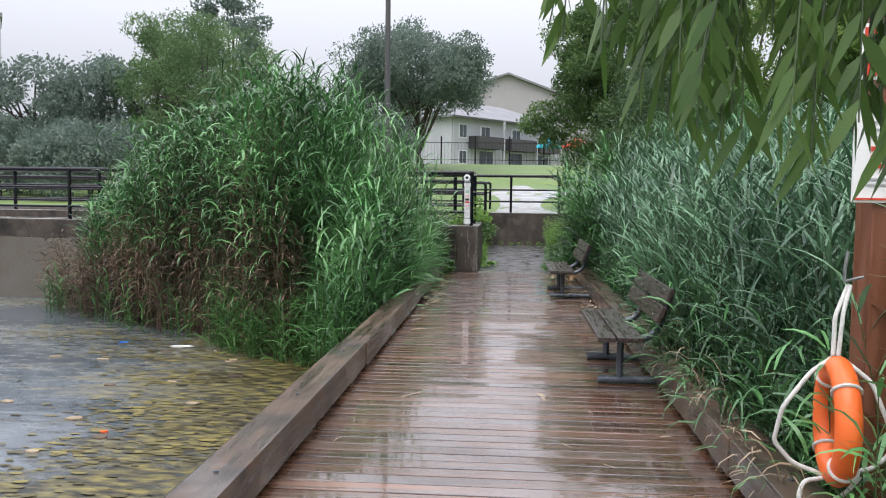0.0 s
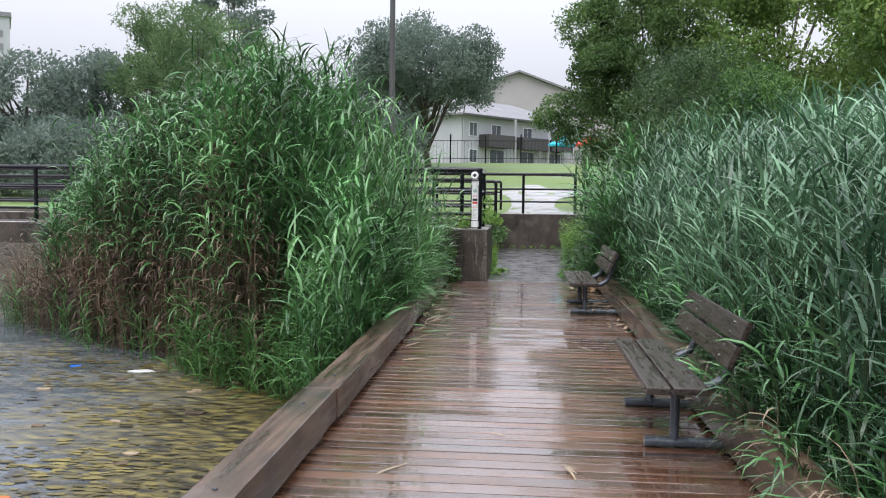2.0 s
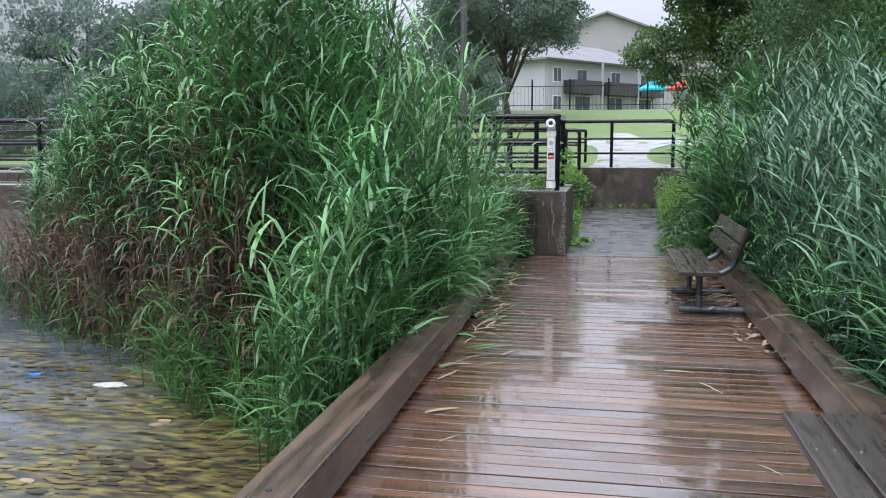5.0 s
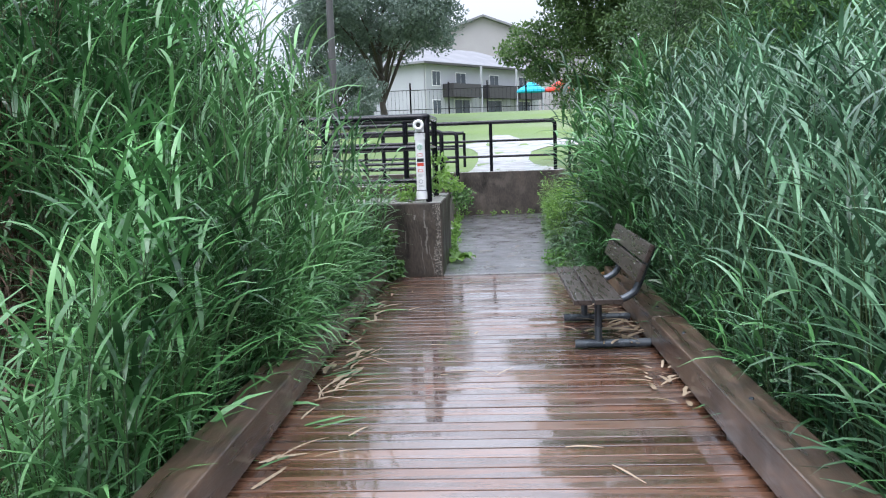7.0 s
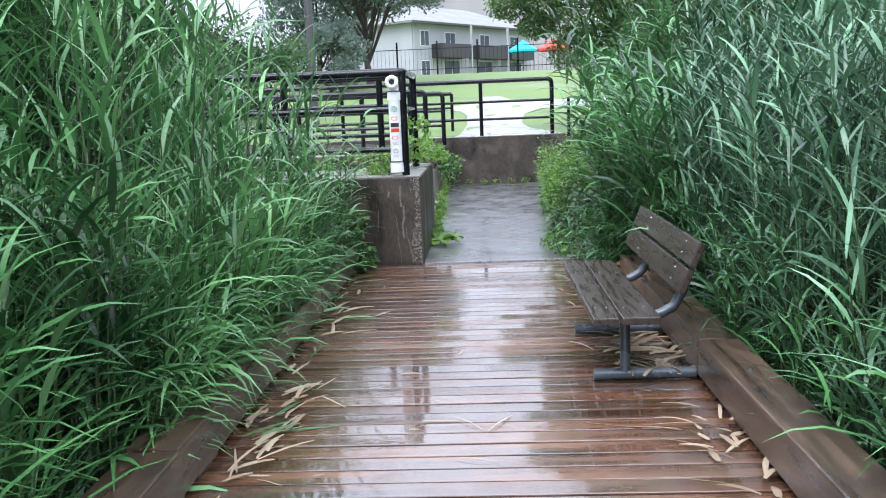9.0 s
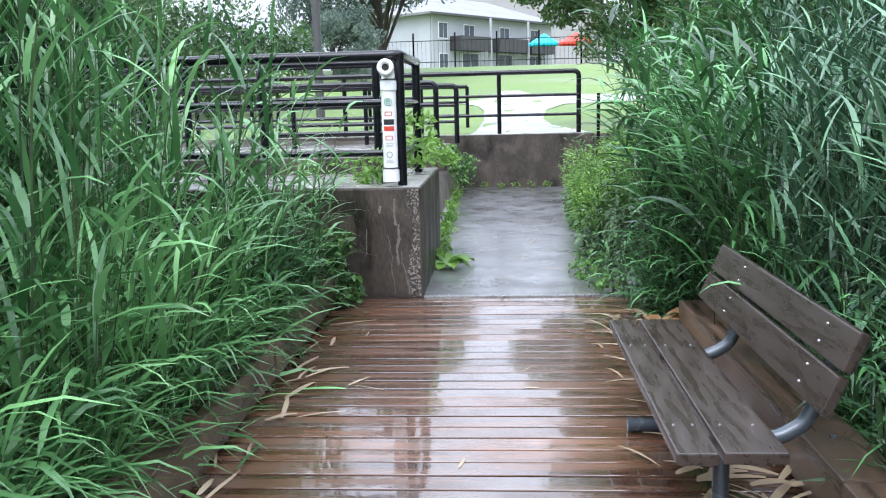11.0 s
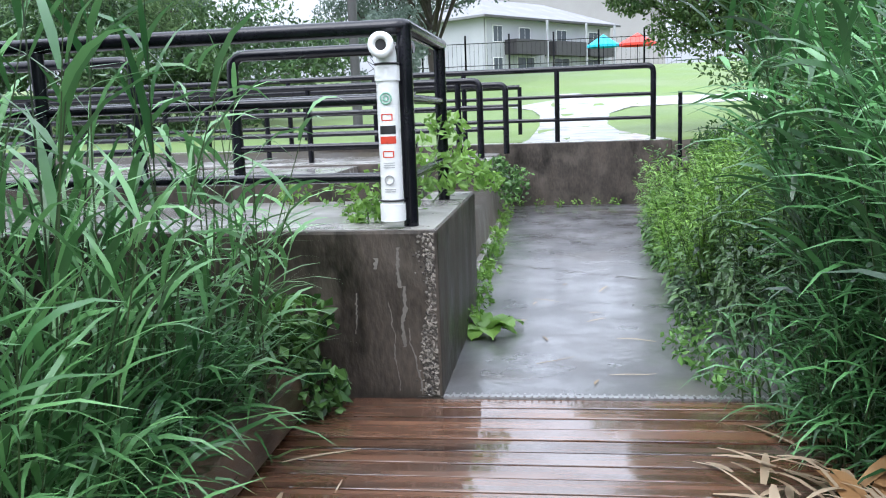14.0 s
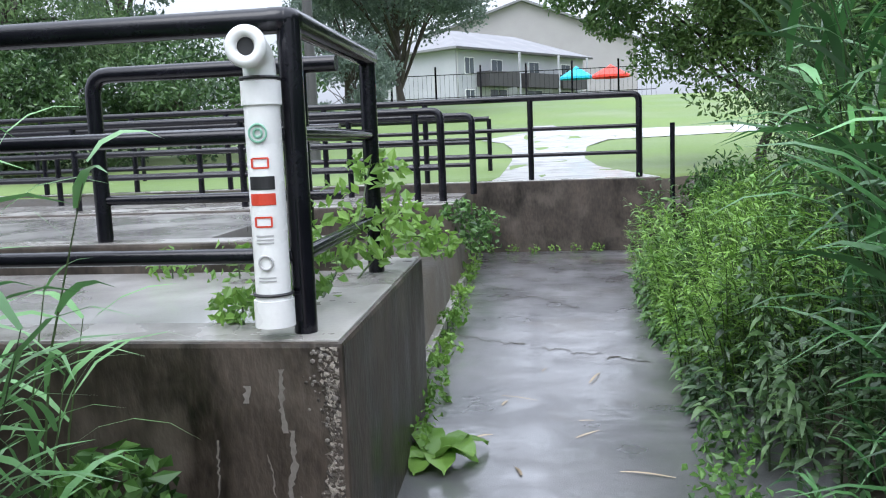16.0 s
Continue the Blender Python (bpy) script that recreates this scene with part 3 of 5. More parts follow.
# ---- white tube at the rail ----
def line_tube():
    t = thing("line_collection_tube", None, "white plastic pipe with printed labels strapped to the railing post", "collection tube")
    x, y = -0.826, 17.565
    part("pipe", tube(bmesh.new(), [(x, y, 1.03), (x, y, 1.10), (x, y, 1.40), (x, y, 1.75), (x, y, 1.84)], 0.062, 20), M_WHITE, t, smooth=True)
    part("foot_collar", tube(bmesh.new(), [(x, y, 1.005), (x, y, 1.10)], 0.071, 20), M_WHITE, t, smooth=True)
    part("head_collar", tube(bmesh.new(), [(x, y, 1.77), (x, y, 1.85)], 0.069, 20), M_WHITE, t, smooth=True)
    el = bmesh.new()
    tube(el, rounded([(x, y, 1.83), (x, y, 1.945), (x - 0.005, y - 0.10, 1.955)], 0.07, 6), 0.056, 20)
    part("elbow", el, M_WHITE, t, smooth=True)
    mouth = bmesh.new()
    ring = [(x - 0.005 + 0.050 * math.cos(a), y - 0.112, 1.955 + 0.050 * math.sin(a)) for a in np.linspace(0, 2 * math.pi, 24, endpoint=False)]
    tube(mouth, ring, 0.021, 10, closed=True)
    part("mouth_ring", mouth, M_WHITE, t, smooth=True)
    # solid black disc on the capped elbow paints the shade inside the mouth
    dark_disc = bmesh.new()
    tube(dark_disc, [(x - 0.005, y - 0.104, 1.955), (x - 0.005, y - 0.112, 1.955)], 0.034, 20)
    part("opening", dark_disc, M_DARK, t, "black disc coloured as the shaded inside of the mouth")
    for z in (1.12, 1.86):
        part("strap", tube(bmesh.new(), [(x + 0.066 * math.cos(a), y + 0.066 * math.sin(a), z) for a in np.linspace(0, 2 * math.pi, 20, endpoint=False)], 0.006, 6, True), M_DARK, t, "black strap")
    def sticker(name, z0, z1, half, mat, label=""):
        bm = bmesh.new()
        n = 8
        r = 0.0635
        top, bot = [], []
        for k in range(n + 1):
            a = -math.pi / 2 + half * (2 * k / n - 1)
            bot.append(bm.verts.new((x + r * math.cos(a), y + r * math.sin(a), z0)))
            top.append(bm.verts.new((x + r * math.cos(a), y + r * math.sin(a), z1)))
        for k in range(n):
            bm.faces.new((bot[k], bot[k + 1], top[k + 1], top[k]))
        part(name, bm, mat, t, label)
    sticker("black_sticker", 1.485, 1.53, 0.75, M_DARK, "black printed sticker")
    sticker("red_sticker", 1.432, 1.472, 0.75, M_RED, "red printed sticker")
    def disc(name, z, r, mat, label, inner=0.55):
        bm = bmesh.new()
        tube(bm, [(x + r * math.cos(a), y - 0.0655, z + r * math.sin(a)) for a in np.linspace(0, 2 * math.pi, 18, endpoint=False)], 0.004, 6, True)
        part(name, bm, mat, t, label)
    disc("round_mark", 1.675, 0.030, M_GREEN, "pale green round printed mark")
    disc("inner_mark", 1.675, 0.014, M_GREEN, "pale green printed mark")
    disc("grey_mark", 1.235, 0.024, M_GREY, "faint grey round mark")
    for z in (1.575, 1.375):
        for dz in (-0.016, 0.016):
            sticker("red_line", z + dz - 0.003, z + dz + 0.003, 0.45, M_RED, "red printed bar")
        for s in (-1, 1):
            part("red_line", boxed(x + s * 0.028 - 0.003, x + s * 0.028 + 0.003, y - 0.0605, y - 0.058, z - 0.016, z + 0.016), M_RED, t)
    for z in (1.18, 1.168, 1.30, 1.312, 1.325):
        sticker("text_bar", z, z + 0.005, 0.5, M_GREY, "unreadable grey print")


line_tube()


# ---- plants: reeds ----
def reeds(name, base, height, rng, leaf_mat, stem_mat, leaves=12, wind=(0.35, -0.25), lean=0.35, leaf_len=(0.32, 0.58), leaf_w=(0.020, 0.040),
          low=0.22, droop=1.9, label="", split=False, tilt=(0.6, 1.25)):
    """Common reeds: leaning stems with alternate drooping blades. base: n x 3."""
    n = len(base)
    base = np.asarray(base, float)
    H = np.asarray(height, float)
    ang = rng.uniform(0, 2 * np.pi, n)
    L = np.stack([np.cos(ang), np.sin(ang)], 1) * rng.uniform(0, 1, (n, 1)) * lean + np.array(wind) * rng.uniform(0.3, 1.0, (n, 1))

    def stem(i, s):
        h = H[i]
        p = base[i].copy()
        p[:, 0] += L[i, 0] * h * 0.33 * s ** 2
        p[:, 1] += L[i, 1] * h * 0.33 * s ** 2
        p[:, 2] += h * (s - 0.06 * s ** 3)
        return p
    idx = np.arange(n)
    ss = np.array([0, 0.35, 0.7, 1.0])
    rings = []
    for s, r in zip(ss, (0.0065, 0.0055, 0.004, 0.0015)):
        c = stem(idx, np.full(n, s))
        for k in range(3):
            a = 2 * np.pi * k / 3
            rings.append(c + np.array([np.cos(a) * r, np.sin(a) * r, 0]))
    V = np.stack(rings, 1)
    F = []
    for j in range(3):
        for k in range(3):
            F.append((j * 3 + k, j * 3 + (k + 1) % 3, (j + 1) * 3 + (k + 1) % 3, (j + 1) * 3 + k))
    F = np.array(F)
    sv = V.reshape(-1, 3)
    sf = (F[None] + (idx * 12)[:, None, None]).reshape(-1, 4)
    m = n * leaves
    i = np.repeat(idx, leaves)
    s = np.tile(np.linspace(low, 0.99, leaves), n) + rng.uniform(-0.03, 0.03, m)
    s = np.clip(s, 0.05, 1.0)
    p = stem(i, s)
    az = np.repeat(ang, leaves) + np.tile(np.arange(leaves) * np.pi, n) + rng.normal(0, 0.7, m)
    wx, wy = wind
    dirx, diry = np.cos(az) + 1.1 * wx, np.sin(az) + 1.1 * wy
    q = np.hypot(dirx, diry) + 1e-6
    dirx, diry = dirx / q, diry / q
    ll = rng.uniform(*leaf_len, m) * (1.0 - 0.35 * np.clip(s - 0.75, 0, 1) / 0.25)
    w = rng.uniform(*leaf_w, m)
    e0 = rng.uniform(*tilt, m) + 0.15 * s
    bend = rng.uniform(0.5, 1.0, m) * droop
    prof = (0.45, 1.0, 0.85, 0.5, 0.04)
    twist = rng.normal(0, 0.35, m)
    side = np.stack([-diry * np.cos(twist), dirx * np.cos(twist), np.sin(twist)], 1)
    cur = p.copy()
    rows = []
    for j in range(5):
        rows.append(cur - side * (w * prof[j] / 2)[:, None])
        rows.append(cur + side * (w * prof[j] / 2)[:, None])
        e = e0 - bend * (j + 0.5) / 4
        step = np.stack([dirx * np.cos(e), diry * np.cos(e), np.sin(e)], 1) * (ll / 4)[:, None]
        cur = cur + step
    LV = np.stack(rows, 1).reshape(-1, 3)
    lf = np.array([(2 * j, 2 * j + 1, 2 * j + 3, 2 * j + 2) for j in range(4)])
    LF = (lf[None] + (np.arange(m) * 10)[:, None, None]).reshape(-1, 4)
    root = thing(name, None, label, "reeds", kind="stuff")
    if split:
        bulk("stem", sv, sf, stem_mat, root)
        for j in range(m):
            bulk("blade", LV[10 * j:10 * j + 10], lf, leaf_mat, root, smooth=True)
        return root
    bulk("stems", sv, sf, stem_mat, root)
    bulk("blades", LV, LF, leaf_mat, root, smooth=True)
    return root


def scatter(rng, n, xr, yr, keep, zf):
    pts = []
    while len(pts) < n:
        x, y = rng.uniform(*xr), rng.uniform(*yr)
        if keep(x, y):
            pts.append((x, y, zf(x, y)))
    return np.array(pts)


def left_edge(x):
    """Front edge of the left reed bed over the water."""
    return np.interp(x, [-9.5, -8, -5.4, -3.6, -2.6, -1.55], [16.6, 15.0, 13.4, 11.9, 11.4, 9.6])


rng = np.random.default_rng(5)
SHAPE_X, SHAPE_H = [-8.6, -6.9, -5.6, -4.4, -3.4, -2.6, -2.0, -1.5], [2.3, 3.9, 4.6, 5.0, 4.9, 4.0, 2.9, 2.2]
deep = lambda x, y: np.where(x > -3.4, y - left_edge(x) + 1.2, y - left_edge(x))
bed = lambda x, y: left_edge(x) + 0.5 < y < 17.1 and not (x > -2.8 and y > 12.3)
pts = scatter(rng, 1450, (-8.2, -1.6), (9.6, 17.4), bed, lambda x, y: -0.85)
hh = rng.uniform(0.84, 1.04, len(pts)) * np.interp(pts[:, 0], SHAPE_X, SHAPE_H) * np.interp(pts[:, 1] - left_edge(pts[:, 0]), [0.4, 1.2, 3], [0.72, 0.92, 1.0])
outer = deep(pts[:, 0], pts[:, 1]) < 1.7
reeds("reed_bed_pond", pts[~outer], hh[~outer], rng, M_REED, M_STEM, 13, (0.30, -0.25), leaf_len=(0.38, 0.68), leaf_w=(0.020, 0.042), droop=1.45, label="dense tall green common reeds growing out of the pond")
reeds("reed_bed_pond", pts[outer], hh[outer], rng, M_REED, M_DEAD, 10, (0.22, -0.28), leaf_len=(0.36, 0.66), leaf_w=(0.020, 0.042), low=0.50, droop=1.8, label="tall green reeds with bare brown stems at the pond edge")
pts = scatter(rng, 520, (-6.9, -3.0), (11.3, 16), lambda x, y: left_edge(x) + 0.1 < y < left_edge(x) + 1.5, lambda x, y: -0.85)
reeds("dead_reeds", pts, rng.uniform(1.3, 3.3, len(pts)) * np.interp(pts[:, 0], [-6.9, -5.5, -3.8, -3.0], [0.75, 1.0, 1.0, 0.75]), rng, M_DEAD, M_DEAD, 11, (0.1, -0.15), 0.25, (0.25, 0.5), (0.014, 0.034), 0.15, 3.0, "brown dead reeds in front of the reed bed")
pts = scatter(rng, 330, (-9.3, -5.6), (12.5, 17.2), lambda x, y: left_edge(x) < y < left_edge(x) + 1.6, lambda x, y: -0.85)
reeds("dead_reeds", pts, rng.uniform(0.8, 2.2, len(pts)) * np.interp(pts[:, 0], [-9.3, -7, -5.6], [0.7, 1.0, 1.0]), rng, M_DEAD, M_DEAD, 8, (-0.5, -0.2), 0.9, (0.2, 0.45), (0.010, 0.024), 0.15, 2.6, "low brown dead reed stalks at the water")
pts = scatter(rng, 120, (-7.0, -3.2), (11.5, 16), lambda x, y: left_edge(x) + 0.1 < y < left_edge(x) + 0.9, lambda x, y: -0.85)
reeds("reed_bed_front", pts, rng.uniform(2.4, 3.9, len(pts)), rng, M_REED_LIT, M_STEM, 9, (0.1, -0.45), 0.4, (0.35, 0.65), (0.018, 0.038), 0.5, 2.6, "green reeds drooping over the dead ones")
pts = scatter(rng, 190, (-4.6, -1.68), (9.8, 13), lambda x, y: left_edge(x) - 0.3 < y < left_edge(x) + 0.7, lambda x, y: -0.85)
reeds("young_reeds", pts, rng.uniform(0.45, 1.35, len(pts)), rng, M_GRASS, M_GRASS, 9, (0.1, -0.3), 0.5, (0.3, 0.55), (0.014, 0.028), 0.05, 1.8, "bright green young reeds at the water edge")
pts = scatter(rng, 45, (-9.2, -4.8), (11.5, 16.5), lambda x, y: left_edge(x) - 0.35 < y < left_edge(x) + 0.2, lambda x, y: -0.85)
reeds("young_reeds", pts, rng.uniform(0.5, 1.2, len(pts)), rng, M_GRASS, M_GRASS, 8, (0.0, -0.2), 0.5, (0.25, 0.5), (0.012, 0.024), 0.1, 1.6, "sparse green shoots before the dead reeds")
pts = scatter(rng, 130, (-2.3, -1.68), (9.9, 12.5), lambda x, y: True, lambda x, y: -0.8)
reeds("young_reeds", pts, rng.uniform(1.2, 2.3, len(pts)), rng, M_REED_LIT, M_STEM, 10, (0.10, -0.2), 0.4, (0.40, 0.68), (0.018, 0.038), 0.2, 1.7, "green reeds standing behind the boardwalk kerb", tilt=(0.8, 1.35))
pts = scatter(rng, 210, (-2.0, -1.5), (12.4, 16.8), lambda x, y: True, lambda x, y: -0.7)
reeds("young_reeds", pts, rng.uniform(1.1, 2.2, len(pts)), rng, M_REED_LIT, M_STEM, 10, (0.50, -0.25), 0.45, (0.42, 0.72), (0.018, 0.038), 0.2, 1.6, "green reeds leaning over the boardwalk kerb", tilt=(0.8, 1.35))
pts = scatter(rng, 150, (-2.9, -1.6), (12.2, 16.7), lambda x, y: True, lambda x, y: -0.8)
reeds("tall_reeds", pts, rng.uniform(2.7, 3.9, len(pts)) * np.interp(pts[:, 1], [12, 15, 16.7], [1.0, 0.95, 0.75]), rng, M_REED_LIT, M_STEM, 13, (0.28, -0.2), 0.35, (0.42, 0.74), (0.017, 0.036), 0.25, 1.35, "tall green reeds beside the kerb, leaves coloured as if well lit", tilt=(0.85, 1.4))
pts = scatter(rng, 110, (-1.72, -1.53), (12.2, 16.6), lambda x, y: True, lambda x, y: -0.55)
reeds("kerb_grass", pts, rng.uniform(0.8, 1.35, len(pts)), rng, M_REED_LIT, M_STEM, 9, (0.85, -0.25), 0.5, (0.34, 0.60), (0.014, 0.030), 0.55, 2.3, "long green blades hanging over the timber kerb")
pts = scatter(rng, 60, (1.42, 2.0), (15.4, 17.5), lambda x, y: True, lambda x, y: ground_height(x, y) - 0.03)
reeds("tall_reeds", pts, rng.uniform(1.9, 2.7, len(pts)), rng, M_REED, M_STEM, 12, (-0.7, -0.1), 0.4, (0.40, 0.68), (0.020, 0.038), 0.42, 1.7, "tall green reeds leaning over the path")
pts = scatter(rng, 46, (1.5, 2.5), (17.5, 18.7), lambda x, y: True, lambda x, y: ground_height(x, y) - 0.03)
reeds("tall_reeds", pts, rng.uniform(1.9, 2.9, len(pts)), rng, M_REED, M_STEM, 12, (-0.6, -0.3), 0.5, (0.45, 0.75), (0.020, 0.040), 0.30, 1.7, "tall green reeds arching over the wet path")
pts = scatter(rng, 2900, (1.75, 5.6), (3.2, 18.2), lambda x, y: x > 1.75 + max(0, 5.5 - y) * 0.1, lambda x, y: ground_height(x, y) - 0.03)
hh = rng.uniform(0.8, 1.0, len(pts)) * np.interp(pts[:, 0], [1.7, 2.3, 3.2, 5.6], [2.1, 2.75, 3.0, 3.2]) * np.interp(pts[:, 1], [3, 6, 14, 18], [0.85, 0.97, 1.08, 0.95])
reeds("reed_bed_bank", pts, hh, rng, M_REED_PALE, M_STEM, 15, (-0.12, 0.05), 0.35, (0.36, 0.64), (0.014, 0.031), droop=1.05, label="dense tall blue-green common reeds on the bank")
pts = scatter(rng, 420, (1.6, 2.1), (2.5, 17.2), lambda x, y: True, lambda x, y: ground_height(x, y) - 0.03)
reeds("young_reeds", pts, rng.uniform(0.5, 1.5, len(pts)), rng, M_REED, M_STEM, 9, (-0.25, -0.2), 0.8, (0.28, 0.5), (0.014, 0.028), 0.1, 2.0, "green reeds leaning towards the boardwalk kerb")


# ---- trees and shrubs ----
def leaf_cloud(centers, radii, n, size, rng, flat=0.75, aspect=0.5, hang=0.3):
    """Leaves (folded diamonds) strewn through clumps, thicker towards their outside."""
    k = rng.integers(0, len(centers), n)
    d = rng.normal(size=(n, 3))
    d /= np.linalg.norm(d, axis=1)[:, None]
    r = rng.uniform(0.25, 1, n) ** 0.45 * rng.uniform(0.85, 1.2, n)
    p = centers[k] + d * (radii[k] * r)[:, None] * np.array([1, 1, flat])
    a = rng.normal(size=(n, 3)); a[:, 2] -= hang * 2
    a /= np.linalg.norm(a, axis=1)[:, None]
    b = np.cross(a, rng.normal(size=(n, 3)))
    b /= np.linalg.norm(b, axis=1)[:, None]
    s = (rng.uniform(0.6, 1.25, n) * size)[:, None]
    c = np.cross(a, b) * s * 0.12
    V = np.stack([p - a * s * 0.5, p + b * s * aspect * 0.5 + c, p + a * s * 0.5, p - b * s * aspect * 0.5 + c], 1).reshape(-1, 3)
    base = (np.arange(n) * 4)[:, None]
    F = np.concatenate([base + [0, 1, 2], base + [0, 2, 3]])
    return V, F


def tree(name, x, y, z, height, radius, mat, n, size, label, seed, trunk=0.18, low=0.3, clumps=34, flat=0.75, aspect=0.5, category="tree", crown_r=0.3, limbs=(), fork_at=None):
    r = np.random.default_rng(seed)
    t = thing(name, None, label, category)
    cz, hz = z + height * (low + 1) / 2, height * (1 - low) / 2
    d = r.normal(size=(clumps, 3)); d /= np.linalg.norm(d, axis=1)[:, None]
    q = r.uniform(0.3, 1, clumps)[:, None] ** 0.5
    c = np.array([x, y, cz]) + d * q * np.array([radius, radius, hz]) * r.uniform(0.72, 1.0, (clumps, 1))
    rad = r.uniform(0.6, 1.25, clumps) * radius * crown_r
    if limbs:
        c = np.concatenate([np.array([q[:3] for q in limbs], float), c])
        rad = np.concatenate([np.array([q[3] for q in limbs], float), rad])
    bm = bmesh.new()
    fork = z + height * (low * 0.9 if fork_at is None else fork_at)
    top = Vector((x + r.normal() * 0.2, y + r.normal() * 0.2, z + height * 0.75))
    tube(bm, [(x, y, z - 0.2), (x + 0.03, y, z + 0.3), (x + 0.05 * radius * r.normal(), y, fork), top], [trunk * 1.35, trunk, trunk * 0.75, trunk * 0.2], 9)
    for k in range(min(clumps, 22)):
        e = Vector(c[k])
        s = Vector((x, y, fork)).lerp(top, r.uniform(0, 0.6))
        mid = s.lerp(e, 0.5) + Vector((0, 0, 0.12 * radius * r.uniform(-0.3, 1)))
        tube(bm, [s, mid, e], [trunk * 0.42, trunk * 0.25, trunk * 0.07], 6)
    part("trunk", bm, M_BARK, t, smooth=True)
    V, F = leaf_cloud(c, rad, n, size, r, flat, aspect)
    bulk("crown", V, F, mat, t)
    return t


tree("broadleaf_tree", -5.75, 54, 2.95, 9.4, 5.4, M_HAZELEAF, 42000, 0.21, "spreading tree in front of the white house, haze coloured into its grey-green leaves", 21, 0.22, 0.36, 110, crown_r=0.21, fork_at=0.12)
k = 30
for x, y, h, r, m in ((-31, 43, 4.4, 3.6, M_HAZELEAF), (-24, 41, 6.8, 3.6, M_HAZELEAF), (-20, 40, 6.8, 3.6, M_HAZELEAF), (-16.5, 39, 8.0, 2.6, M_SOFTLEAF),
                      (-37, 44, 4.2, 4.0, M_HAZELEAF), (-9.0, 58, 7.0, 3.6, M_HAZELEAF), (-15.8, 47, 12.6, 2.7, M_HAZELEAF), (-45, 44, 6, 5, M_HAZELEAF)):
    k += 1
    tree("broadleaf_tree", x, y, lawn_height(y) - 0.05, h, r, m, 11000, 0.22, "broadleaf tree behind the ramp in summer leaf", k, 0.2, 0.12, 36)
tree("willow_tree", -12.9, 35.5, 1.3, 8.6, 3.5, M_SOFTLEAF, 40000, 0.16, "soft green willow behind the reeds", 41, 0.16, 0.06, 60, aspect=0.3)
tree("bush", -7.2, 50, 2.5, 3.6, 2.2, M_HAZELEAF, 7000, 0.16, "bush in front of the house, haze coloured into its grey-green leaves", 43, 0.06, 0.05, 26, category="bush")
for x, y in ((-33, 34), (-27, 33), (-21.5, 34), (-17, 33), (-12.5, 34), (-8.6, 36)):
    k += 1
    # bushes further left wear the leaf colour that has haze in it
    tree("bush", x, y, 1.0, 3.6, 3.0, M_HAZELEAF if x < -16 else M_DARKLEAF, 14000, 0.17, "dark green bush behind the ramp", k, 0.06, 0.05, 26, category="bush")
tree("broadleaf_tree", 3.95, 29.5, 1.0, 9.0, 2.6, M_MIDLEAF, 95000, 0.115, "dark green tree beyond the far wall", 51, 0.085, 0.10, 110, crown_r=0.27,
     limbs=[(0.8, 29.0, 4.0, 0.5), (1.45, 29.0, 3.5, 0.45), (1.2, 29.2, 4.4, 0.6), (1.7, 29.0, 3.9, 0.6), (2.0, 29.0, 4.6, 0.8), (2.3, 29.2, 2.9, 0.6), (2.5, 29.0, 3.6, 0.8), (2.4, 29.0, 4.7, 0.9), (3.0, 29.0, 3.2, 1.0), (3.4, 29.0, 2.5, 0.9)])
for x, y, h, r, m, n in ((7.2, 26.5, 9.0, 3.3, M_BRIGHTLEAF, 34000), (11.5, 24, 9.5, 4.2, M_BRIGHTLEAF, 24000), (8.2, 18.5, 7.4, 3.2, M_BRIGHTLEAF, 34000),
                         (14.0, 18, 9.0, 4.2, M_DARKLEAF, 12000), (9.5, 11, 6.5, 3.0, M_BRIGHTLEAF, 10000)):
    k += 1
    tree("broadleaf_tree", x, y, ground_height(x, y) - 0.05, h, r, m, n, 0.15, "bright yellow-green leafy tree behind the reed bank", k, 0.15, 0.15, 40)

for x, y, h, r, m, n in ((2.6, 18.6, 2.0, 0.9, M_SHRUB, 6000), (2.9, 20.6, 2.3, 1.0, M_SHRUB, 6000),
                         (3.5, 23.2, 2.8, 1.1, M_DARKLEAF, 6000), (4.2, 18.6, 3.4, 1.4, M_SHRUB, 12000), (2.5, 24.6, 1.0, 0.7, M_SHRUB, 4000), (4.0, 25.6, 2.6, 1.1, M_DARKLEAF, 8000), (4.8, 20.8, 4.0, 1.5, M_SHRUB, 14000), (3.5, 22.0, 4.6, 1.3, M_DARKLEAF, 15000), (3.9, 19.9, 4.4, 1.4, M_DARKLEAF, 16000), (4.2, 25.0, 4.8, 1.5, M_DARKLEAF, 18000)):
    k += 1
    tree("shrub", x, y, ground_height(x, y) - 0.03, h, r, m, n, 0.095, "leafy green shrub overhanging the wet path", k, 0.025, 0.03, 26, 0.9, 0.34, "shrub", 0.42)
pts = scatter(rng, 420, (0.9, 2.7), (18.2, 24.0), lambda x, y: x > 0.92 + 0.03 * (y - 18), lambda x, y: ground_height(x, y) - 0.02)
uneven = 0.72 + 0.34 * np.sin(pts[:, 1] * 2.3) * np.cos(pts[:, 0] * 3.3 + pts[:, 1])
tall = uneven * rng.uniform(0.6, 1.4, len(pts)) * np.interp(pts[:, 0], [0.9, 1.3, 2.5], [0.45, 0.9, 1.25])
